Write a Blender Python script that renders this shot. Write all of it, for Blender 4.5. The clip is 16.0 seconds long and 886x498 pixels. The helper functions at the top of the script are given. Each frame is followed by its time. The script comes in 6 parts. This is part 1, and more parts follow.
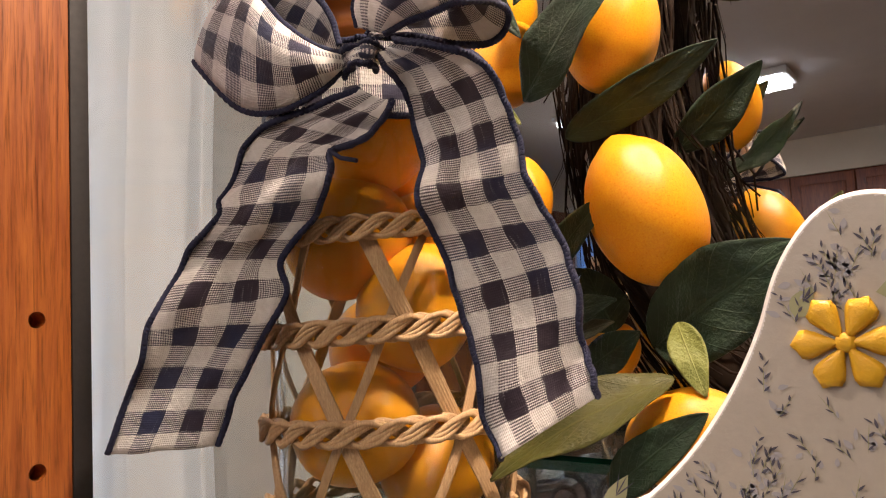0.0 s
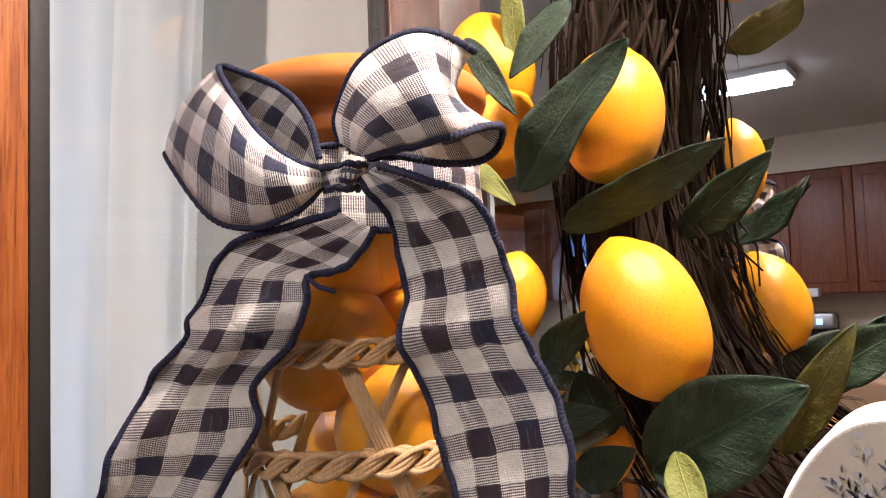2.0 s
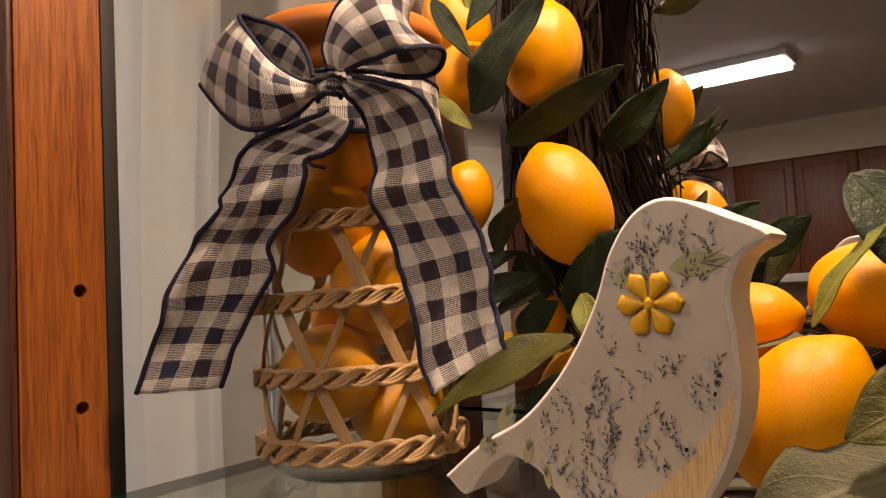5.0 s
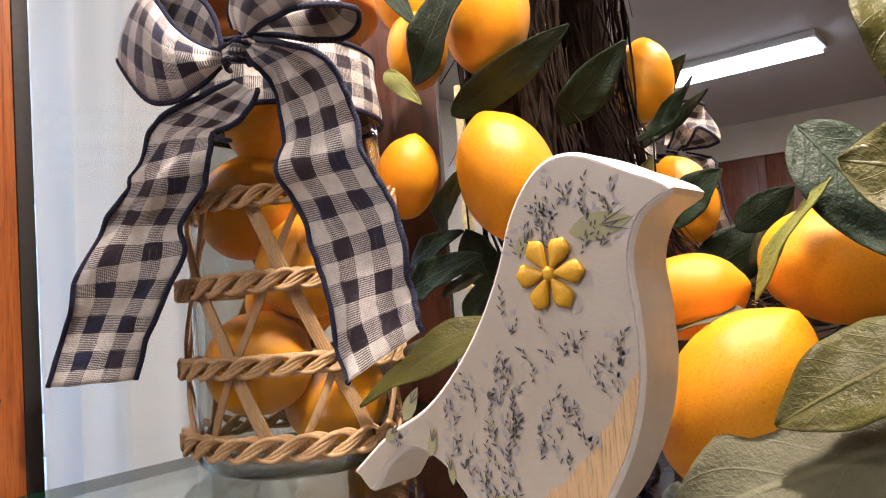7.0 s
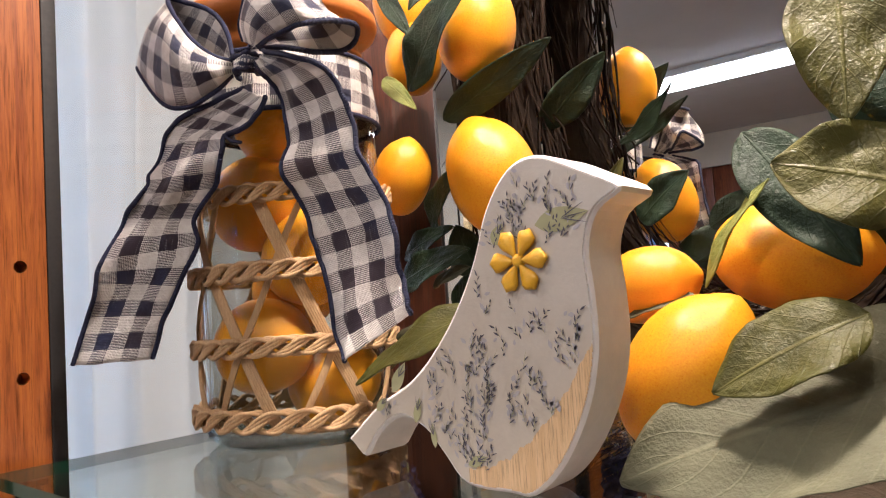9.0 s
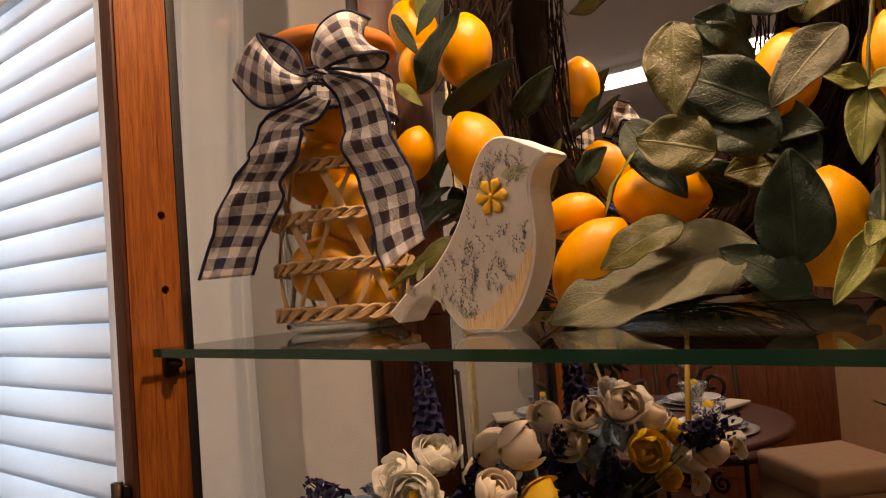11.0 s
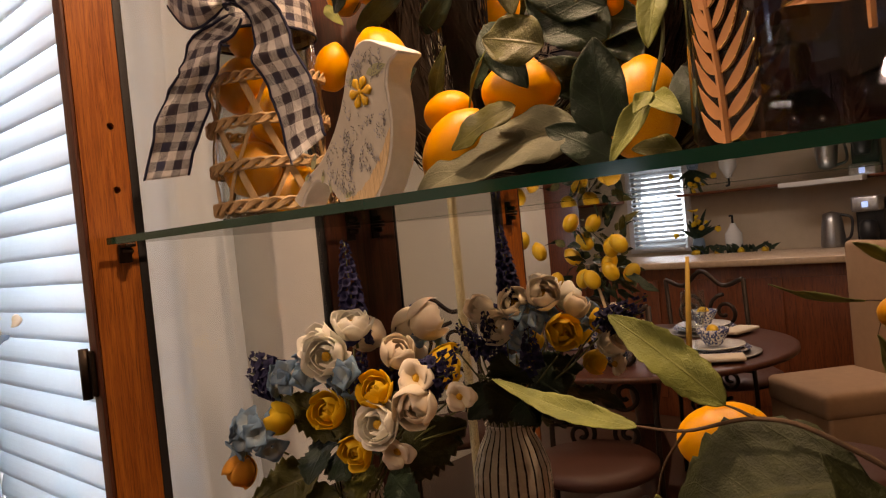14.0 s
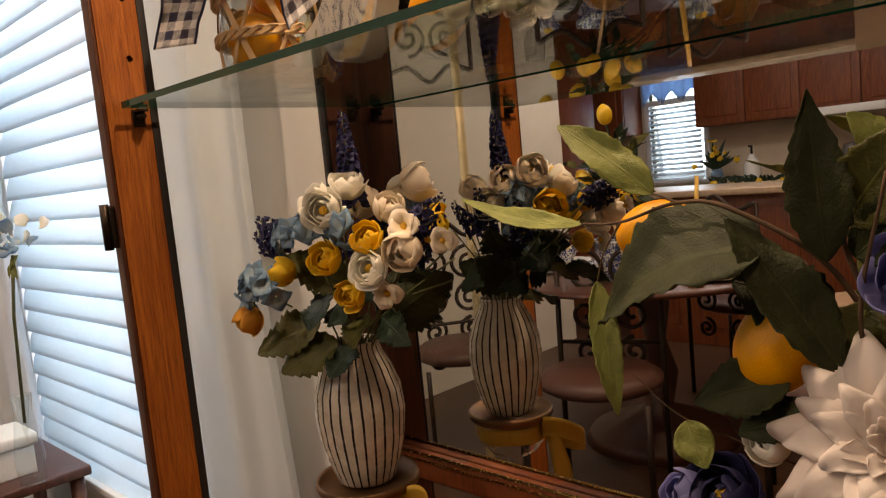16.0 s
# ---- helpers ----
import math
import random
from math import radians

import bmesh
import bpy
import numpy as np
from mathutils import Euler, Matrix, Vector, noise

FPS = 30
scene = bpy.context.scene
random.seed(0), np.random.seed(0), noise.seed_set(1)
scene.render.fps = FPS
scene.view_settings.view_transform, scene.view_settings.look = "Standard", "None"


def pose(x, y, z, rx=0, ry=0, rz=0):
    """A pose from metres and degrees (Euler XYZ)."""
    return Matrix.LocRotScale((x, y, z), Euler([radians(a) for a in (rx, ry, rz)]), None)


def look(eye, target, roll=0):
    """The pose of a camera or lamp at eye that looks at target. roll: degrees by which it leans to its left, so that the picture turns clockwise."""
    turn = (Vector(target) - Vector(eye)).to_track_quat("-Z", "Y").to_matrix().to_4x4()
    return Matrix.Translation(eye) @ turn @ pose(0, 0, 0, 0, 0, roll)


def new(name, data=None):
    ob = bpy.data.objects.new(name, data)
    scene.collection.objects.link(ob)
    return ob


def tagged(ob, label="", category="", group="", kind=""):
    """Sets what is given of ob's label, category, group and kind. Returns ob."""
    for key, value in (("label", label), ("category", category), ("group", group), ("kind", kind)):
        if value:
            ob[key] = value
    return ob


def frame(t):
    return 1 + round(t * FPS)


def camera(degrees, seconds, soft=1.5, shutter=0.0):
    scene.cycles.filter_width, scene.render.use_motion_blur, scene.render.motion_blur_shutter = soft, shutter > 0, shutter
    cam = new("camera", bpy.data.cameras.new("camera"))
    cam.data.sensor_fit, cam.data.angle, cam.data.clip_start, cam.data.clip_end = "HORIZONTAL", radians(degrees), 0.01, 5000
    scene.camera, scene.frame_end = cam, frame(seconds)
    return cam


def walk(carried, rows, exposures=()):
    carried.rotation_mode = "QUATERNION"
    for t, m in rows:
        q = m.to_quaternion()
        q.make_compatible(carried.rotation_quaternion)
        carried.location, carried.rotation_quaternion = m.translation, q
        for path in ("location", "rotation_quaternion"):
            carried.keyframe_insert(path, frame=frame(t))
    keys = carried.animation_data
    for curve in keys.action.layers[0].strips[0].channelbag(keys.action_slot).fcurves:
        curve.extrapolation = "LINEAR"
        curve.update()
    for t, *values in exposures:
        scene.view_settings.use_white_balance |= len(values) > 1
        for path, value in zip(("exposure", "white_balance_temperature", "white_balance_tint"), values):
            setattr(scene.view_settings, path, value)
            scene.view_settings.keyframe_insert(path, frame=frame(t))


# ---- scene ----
cam = camera(62.1, 16.0, soft=1.15)
PATH = [
    (0, (0.025, 0.014, 1.454), (-1.155, 1.62, 1.628), -3.1),
    (0.5, (0.014, 0.033, 1.455), (-1.167, 1.639, 1.614), -2.2),
    (1, (0.007, 0.039, 1.472), (-1.17, 1.648, 1.62), -2.1),
    (1.5, (0.016, 0.037, 1.503), (-1.157, 1.652, 1.632), -1.8),
    (2, (0.02, 0.03, 1.509), (-1.151, 1.647, 1.631), -2.0),
    (2.5, (0.026, 0.025, 1.511), (-1.143, 1.643, 1.63), -2.2),
    (3, (0.034, 0.013, 1.507), (-1.134, 1.632, 1.627), -2.4),
    (3.5, (0.05, -0.012, 1.492), (-1.122, 1.604, 1.613), -2.4),
    (4, (0.076, -0.028, 1.481), (-1.106, 1.581, 1.599), -2.7),
    (4.5, (0.087, -0.057, 1.466), (-1.11, 1.541, 1.581), -2.8),
    (5, (0.096, -0.034, 1.449), (-1.108, 1.559, 1.569), -3.0),
    (5.2, (0.098, -0.027, 1.446), (-1.114, 1.56, 1.564), -3.2),
    (7.3, (0.119, 0.022, 1.435), (-1.157, 1.556, 1.559), -4.0),
    (7.5, (0.12, 0.02, 1.433), (-1.151, 1.559, 1.563), -3.9),
    (8, (0.129, 0.019, 1.432), (-1.148, 1.553, 1.562), -3.7),
    (8.5, (0.131, 0.012, 1.429), (-1.147, 1.545, 1.56), -3.5),
    (9, (0.145, -0.001, 1.431), (-1.138, 1.528, 1.555), -3.6),
    (9.2, (0.148, -0.009, 1.426), (-1.128, 1.525, 1.563), -3.6),
    (11.3, (0.279, -0.166, 1.386), (-0.976, 1.389, 1.461), -4.6),
    (11.5, (0.289, -0.166, 1.382), (-0.962, 1.393, 1.447), -4.8),
    (12, (0.314, -0.16, 1.371), (-0.934, 1.402, 1.403), -4.7),
    (12.5, (0.343, -0.16, 1.374), (-0.923, 1.389, 1.377), -4.7),
    (13, (0.372, -0.156, 1.373), (-0.928, 1.364, 1.362), -5.1),
    (13.5, (0.388, -0.157, 1.354), (-0.95, 1.329, 1.329), -5.6),
    (14, (0.403, -0.153, 1.333), (-0.947, 1.323, 1.284), -5.6),
    (14.5, (0.437, -0.148, 1.328), (-0.931, 1.31, 1.258), -5.7),
    (15, (0.461, -0.147, 1.307), (-0.936, 1.279, 1.185), -5.8),
    (15.5, (0.462, -0.15, 1.28), (-0.945, 1.263, 1.121), -5.5),
    (16, (0.461, -0.18, 1.258), (-0.933, 1.24, 1.051), -5.5),
]
walk(cam, [(t, look(eye, target, roll)) for t, eye, target, roll in PATH],
     [(0, 0.57, 6150, 19), (0.7, 0.86, 5600, 18), (3.0, 0.86, 5600, 18), (3.5, 0.60, 5550, 18), (4.2, 0.15, 6400, 18), (5.0, -0.06, 7500, 25), (7.3, 0.75, 5600, 17), (9.2, 0.7, 5600, 17),
      (11.3, -0.25, 8500, 31), (13.5, -0.12, 8300, 29), (15.5, 0.3, 7900, 24), (16, 0.32, 7600, 20)])

# ---------------------------------------------------------------- light
world = bpy.data.worlds.new("world")
scene.world = world
world.use_nodes = True
wn = world.node_tree
sky = wn.nodes.new("ShaderNodeTexSky")
sky.sky_type, sky.sun_disc = "NISHITA", False
sky.sun_elevation, sky.sun_rotation = radians(38), radians(-60)
wn.links.new(sky.outputs[0], wn.nodes["Background"].inputs[0])
wn.nodes["Background"].inputs[1].default_value = 0.10


def area(name, m, sx, sy, watts, colour, shape="RECTANGLE"):
    lamp = bpy.data.lights.new(name, "AREA")
    lamp.shape, lamp.size, lamp.size_y, lamp.energy, lamp.color = shape, sx, sy, watts, colour
    ob = new(name, lamp)
    ob.matrix_world = m
    return ob


CABINET_LAMP = Vector((0.06, 0.235, 1.93))
STRIP = Vector((-1.28, -3.00, 2.52))
WARM, COOL, DAY = (1.0, 0.80, 0.58), (0.92, 0.96, 1.0), (0.72, 0.87, 1.0)
area("cabinet_lamp_light", look(CABINET_LAMP - Vector((0, 0, 0.012)), CABINET_LAMP - Vector((0, 0, 1))), 0.05, 0.05, 4.5, WARM, "DISK")
area("strip_light", look((STRIP.x, STRIP.y, 2.492), (STRIP.x, STRIP.y, 0)), 1.22, 0.22, 14, COOL)
# The third is an added fill that brightens the curtain and pale wall.
DOWNLIGHTS_AND_FILL = ((0.35, -0.75, 5.5), (-0.30, -1.86, 10), (-0.95, -0.35, 13))
for lx, ly, watts in DOWNLIGHTS_AND_FILL:
    area("downlight_and_fill_light", look((lx, ly, 2.543), (lx, ly, 0)), 0.12, 0.12, watts, WARM, "DISK")
area("window_daylight", look((-1.55, 0.66, 1.45), (-1.3, -1.0, 1.0)), 1.1, 1.7, 30, DAY)
area("kitchen_daylight", look((-2.62, -5.32, 1.5), (-2.5, -3.0, 1.1)), 0.5, 0.9, 8, (0.60, 0.80, 1.0))

# ---------------------------------------------------------------- geometry helpers


class Geo:
    """Vertices, faces and uvs that are gathered and then made into one mesh."""

    def __init__(self):
        self.v, self.f, self.uv = [], [], {}

    def add(self, verts, faces, m=None, uv=None):
        base = len(self.v)
        self.v += [tuple(m @ Vector(p)) if m else tuple(p) for p in verts]
        self.f += [tuple(i + base for i in face) for face in faces]
        if uv:
            for i, w in enumerate(uv):
                self.uv[base + i] = w
        return self

    def join(self, other, m=None):
        return self.add(other.v, other.f, m)

    def mesh(self, name, mat, smooth=True):
        me = bpy.data.meshes.new(name)
        me.from_pydata(self.v, [], self.f)
        if self.uv:
            layer = me.uv_layers.new(name="UVMap")
            for loop in me.loops:
                layer.data[loop.index].uv = self.uv.get(loop.vertex_index, (0, 0))
        for p in me.polygons:
            p.use_smooth = smooth
        me.materials.append(mat)
        me.update()
        return me


def thing(name, label, category, at=(0, 0, 0), group="", kind=""):
    ob = new(name)
    ob.location = at
    ob.empty_display_size = 0.02
    bpy.context.view_layer.update()
    return tagged(ob, label, category, group, kind)


def part(name, geo, mat, parent=None, label="", smooth=True):
    me = geo if isinstance(geo, bpy.types.Mesh) else geo.mesh(name, mat, smooth)
    ob = new(name, me)
    if parent:
        ob.parent = parent
        off = Vector((0, 0, 0))
        up = parent
        while up:
            off += Vector(up.location)
            up = up.parent
        ob.location = -off if not isinstance(geo, bpy.types.Mesh) else Vector((0, 0, 0))
    return tagged(ob, label)


def single(name, geo, mat, label, category, group="", kind="", smooth=True):
    return tagged(new(name, geo.mesh(name, mat, smooth)), label, category, group, kind)


def box(lo, hi, bevel=0.002, seg=2):
    bm = bmesh.new()
    bmesh.ops.create_cube(bm, size=1)
    for v in bm.verts:
        v.co = Vector([(a + b) / 2 + c * (b - a) for a, b, c in zip(lo, hi, v.co)])
    if bevel:
        bmesh.ops.bevel(bm, geom=bm.edges[:], offset=bevel, segments=seg, profile=0.6, affect="EDGES")
    g = Geo()
    bm.verts.index_update()
    g.add([v.co[:] for v in bm.verts], [[v.index for v in f.verts] for f in bm.faces])
    bm.free()
    return g


def lathe(profile, segs=40, centre=(0, 0), flute=0.0, flutes=0):
    g, vs, fs = Geo(), [], []
    for r, z in profile:
        for k in range(segs):
            a = 2 * math.pi * k / segs
            rr = r * (1 + flute * math.cos(flutes * a))
            vs.append((centre[0] + rr * math.cos(a), centre[1] + rr * math.sin(a), z))
    for i in range(len(profile) - 1):
        for k in range(segs):
            k2 = (k + 1) % segs
            fs.append((i * segs + k, i * segs + k2, (i + 1) * segs + k2, (i + 1) * segs + k))
    return g.add(vs, fs)


def catmull(pts, n):
    """n points a span of a smooth curve through pts."""
    P = [Vector(p) for p in pts]
    P = [P[0] * 2 - P[1]] + P + [P[-1] * 2 - P[-2]]
    out = []
    for i in range(1, len(P) - 2):
        a, b, c, d = P[i - 1], P[i], P[i + 1], P[i + 2]
        for k in range(n):
            t = k / n
            out.append(0.5 * ((2 * b) + (c - a) * t + (2 * a - 5 * b + 4 * c - d) * t * t + (3 * b - a - 3 * c + d) * t ** 3))
    return out + [P[-2]]


def tube(path, radius, segs=8, closed=False, caps=True):
    g, vs, fs = Geo(), [], []
    path = [Vector(p) for p in path]
    n = len(path)
    up = Vector((0.31, 0.17, 0.93)).normalized()
    for i, p in enumerate(path):
        a, b = (path[i - 1], path[(i + 1) % n]) if closed else (path[max(i - 1, 0)], path[min(i + 1, n - 1)])
        d = (b - a).normalized()
        s = up - d * up.dot(d)
        if s.length < 1e-4:
            s = d.orthogonal()
        s.normalize()
        up = s
        w = d.cross(s)
        r = radius(i / max(n - 1, 1)) if callable(radius) else radius
        for k in range(segs):
            q = 2 * math.pi * k / segs
            vs.append(p + s * (r * math.cos(q)) + w * (r * math.sin(q)))
    for i in range(n if closed else n - 1):
        j = (i + 1) % n
        for k in range(segs):
            k2 = (k + 1) % segs
            fs.append((i * segs + k, i * segs + k2, j * segs + k2, j * segs + k))
    if caps and not closed:
        fs += [tuple(range(segs))[::-1], tuple((n - 1) * segs + k for k in range(segs))]
    return g.add(vs, fs)


def sheet(rows, uv=None):
    """A sheet through rows of points, all of one length."""
    n, m = len(rows), len(rows[0])
    vs = [p for row in rows for p in row]
    fs = [(i * m + j, i * m + j + 1, (i + 1) * m + j + 1, (i + 1) * m + j) for i in range(n - 1) for j in range(m - 1)]
    return Geo().add(vs, fs, uv=uv)


def thicken(ob, depth, off=0.0):
    mod = ob.modifiers.new("thickness", "SOLIDIFY")
    mod.thickness, mod.offset = depth, off
    return ob


# ---------------------------------------------------------------- materials


def material(name, colour=(0.5, 0.5, 0.5), rough=0.5, metal=0.0, spec=0.5):
    m = bpy.data.materials.new(name)
    m.use_nodes = True
    b = m.node_tree.nodes["Principled BSDF"]
    b.inputs["Base Color"].default_value = (*colour, 1)
    b.inputs["Roughness"].default_value = rough
    b.inputs["Metallic"].default_value = metal
    b.inputs["Specular IOR Level"].default_value = spec
    return m


class Nodes:
    """Short ways to set up a material's nodes."""

    def __init__(self, m):
        self.t, self.b = m.node_tree, m.node_tree.nodes["Principled BSDF"]

    def node(self, kind, **values):
        n = self.t.nodes.new("ShaderNode" + kind)
        for k, v in values.items():
            n.inputs[k.replace("_", " ")].default_value = v
        return n

    def link(self, a, b):
        self.t.links.new(a, b)

    def coords(self, scale=(1, 1, 1), space="Object", rot=(0, 0, 0)):
        c, mp = self.node("TexCoord"), self.node("Mapping")
        mp.inputs["Scale"].default_value = scale
        mp.inputs["Rotation"].default_value = rot
        self.link(c.outputs[space], mp.inputs["Vector"])
        return mp.outputs[0]

    def noise(self, vec, scale, detail=4, rough=0.6, distort=0.0):
        n = self.node("TexNoise", Scale=scale, Detail=detail, Roughness=rough, Distortion=distort)
        self.link(vec, n.inputs["Vector"])
        return n.outputs["Fac"]

    def cells(self, vec, scale):
        v = self.t.nodes.new("ShaderNodeTexVoronoi")
        v.inputs["Scale"].default_value = scale
        self.t.links.new(vec, v.inputs["Vector"])
        return v.outputs["Distance"]

    def ramp(self, fac, stops):
        r = self.node("ValToRGB")
        e = r.color_ramp.elements
        while len(e) < len(stops):
            e.new(0.5)
        for s, (p, c) in zip(e, stops):
            s.position, s.color = p, (*c, 1) if len(c) == 3 else c
        self.link(fac, r.inputs[0])
        return r.outputs[0]

    def grey(self, fac, lo, hi, a=0.0, b=1.0):
        return self.ramp(fac, [(lo, (a, a, a)), (hi, (b, b, b))])

    def mix(self, fac, a, b, mode="MIX"):
        x = self.t.nodes.new("ShaderNodeMix")
        x.data_type, x.blend_type = "RGBA", mode
        for s, v in ((x.inputs[0], fac), (x.inputs[6], a), (x.inputs[7], b)):
            if isinstance(v, (int, float)):
                s.default_value = v
            elif isinstance(v, tuple):
                s.default_value = (*v, 1)
            else:
                self.link(v, s)
        return x.outputs[2]

    def math(self, op, a, b=0.0, c=0.0):
        x = self.t.nodes.new("ShaderNodeMath")
        x.operation = op
        for s, v in zip(x.inputs, (a, b, c)):
            if isinstance(v, (int, float)):
                s.default_value = v
            else:
                self.link(v, s)
        return x.outputs[0]

    def bump(self, height, strength=0.3, distance=0.001):
        n = self.node("Bump", Strength=strength, Distance=distance)
        self.link(height, n.inputs["Height"])
        self.link(n.outputs[0], self.b.inputs["Normal"])

    def colour(self, c):
        self.link(c, self.b.inputs["Base Color"])

    def rough(self, c):
        self.link(c, self.b.inputs["Roughness"])


def wood(name, dark, light, grain=(60, 60, 2.5), rough=0.38, scale=1.0):
    m = material(name, light, rough)
    n = Nodes(m)
    v = n.coords(grain)
    ring = n.noise(v, 3.0 * scale, 6, 0.65, 1.2)
    fine = n.noise(n.coords(tuple(4 * g for g in grain)), 4.0 * scale, 3, 0.7)
    base = n.ramp(ring, [(0.30, dark), (0.52, tuple((a + b) / 2 for a, b in zip(dark, light))), (0.72, light)])
    pores = n.grey(fine, 0.34, 0.5, 0.55, 1.0)
    n.colour(n.mix(1.0, base, pores, "MULTIPLY"))
    n.rough(n.grey(fine, 0.3, 0.7, rough - 0.06, rough + 0.16))
    n.bump(fine, 0.25, 0.0006)
    return m


def plain(name, colour, rough=0.5, vary=0.12, scale=40.0, bump=0.15, metal=0.0, spec=0.5, distance=0.0005):
    m = material(name, colour, rough, metal, spec)
    n = Nodes(m)
    v = n.coords()
    big, small = n.noise(v, scale, 3), n.noise(v, scale * 7, 4)
    lo, hi = tuple(c * (1 - vary) for c in colour), tuple(min(1, c * (1 + vary)) for c in colour)
    n.colour(n.mix(0.35, n.ramp(big, [(0.3, lo), (0.7, hi)]), n.ramp(small, [(0.3, lo), (0.7, hi)])))
    n.rough(n.grey(small, 0.3, 0.7, max(0.02, rough - 0.07), min(1, rough + 0.1)))
    if bump:
        n.bump(small, bump, distance)
    return m


def clear_glass(name, tint=(1, 1, 1), ior=1.45, gloss_rough=0.0, dirt=0.02):
    """Thin clear glass: light passes straight, with a Fresnel gloss."""
    m = bpy.data.materials.new(name)
    m.use_nodes = True
    t = m.node_tree
    t.nodes.remove(t.nodes["Principled BSDF"])
    out = t.nodes["Material Output"]
    tr, gl, lw, mx = (t.nodes.new("ShaderNode" + k) for k in ("BsdfTransparent", "BsdfGlossy", "LayerWeight", "MixShader"))
    tr.inputs[0].default_value = (*tint, 1)
    gl.inputs["Roughness"].default_value = gloss_rough
    f0 = ((ior - 1) / (ior + 1)) ** 2
    pw, ma = t.nodes.new("ShaderNodeMath"), t.nodes.new("ShaderNodeMath")
    pw.operation, ma.operation = "POWER", "MULTIPLY_ADD"
    pw.inputs[1].default_value = 5.0
    ma.inputs[1].default_value, ma.inputs[2].default_value = 1 - f0, f0
    t.links.new(lw.outputs["Facing"], pw.inputs[0])
    t.links.new(pw.outputs[0], ma.inputs[0])
    t.links.new(ma.outputs[0], mx.inputs[0])
    t.links.new(tr.outputs[0], mx.inputs[1])
    t.links.new(gl.outputs[0], mx.inputs[2])
    t.links.new(mx.outputs[0], out.inputs[0])
    return m


def glowing(name, colour, strength):
    m = material(name, (0.8, 0.8, 0.8))
    b = m.node_tree.nodes["Principled BSDF"]
    b.inputs["Emission Color"].default_value = (*colour, 1)
    b.inputs["Emission Strength"].default_value = strength
    return m


def fruit(name, deep, bright):
    m = material(name, bright, 0.32, 0, 0.5)
    n = Nodes(m)
    v = n.coords()
    big, pore = n.noise(v, 30, 3), n.noise(v, 520, 2, 0.5)
    info = n.node("ObjectInfo")
    tone = n.mix(n.grey(info.outputs["Random"], 0, 1), n.ramp(big, [(0.32, deep), (0.66, bright)]), n.ramp(big, [(0.2, deep), (0.85, bright)]))
    n.colour(tone)
    n.rough(n.grey(big, 0.3, 0.7, 0.26, 0.42))
    n.bump(pore, 0.22, 0.0006)
    n.b.inputs["Subsurface Weight"].default_value = 0.08
    n.b.inputs["Subsurface Radius"].default_value = (0.004, 0.002, 0.0005)
    return m


def leafy(name, dark, light, vein, rough=0.42):
    """Leaf cloth; u runs across the blade and v along it."""
    m = material(name, light, rough, 0, 0.32)
    n = Nodes(m)
    uvn = n.node("UVMap")
    sep = n.node("SeparateXYZ")
    n.link(uvn.outputs[0], sep.inputs[0])
    u, v = sep.outputs[0], sep.outputs[1]
    off = n.math("ABSOLUTE", n.math("SUBTRACT", u, 0.5))
    mid = n.grey(off, 0.010, 0.030, 1.0, 0.0)
    side = n.math("FRACT", n.math("MULTIPLY", n.math("SUBTRACT", v, n.math("MULTIPLY", off, 0.55)), 8.0))
    ribs = n.grey(n.math("ABSOLUTE", n.math("SUBTRACT", side, 0.5)), 0.0, 0.05, 1.0, 0.0)
    lines = n.math("MAXIMUM", mid, n.math("MULTIPLY", ribs, 0.45))
    blotch = n.noise(n.coords(), 70, 4)
    fine = n.noise(n.coords(), 900, 2)
    info = n.node("ObjectInfo")
    base = n.ramp(blotch, [(0.3, dark), (0.7, light)])
    base = n.mix(n.math("MULTIPLY", info.outputs["Random"], 0.28), base, tuple(0.5 * (a + b) for a, b in zip(light, vein)))
    n.colour(n.mix(n.math("MULTIPLY", lines, 0.38), base, vein))
    n.rough(n.grey(fine, 0.3, 0.7, rough - 0.06, rough + 0.12))
    n.bump(n.math("ADD", n.math("MULTIPLY", lines, 0.45), n.math("ADD", n.math("MULTIPLY", fine, 0.55), n.math("ADD", n.math("MULTIPLY", blotch, 0.7), n.math("MULTIPLY", n.cells(n.coords(), 420), 0.28)))), 0.7, 0.0014)
    return m


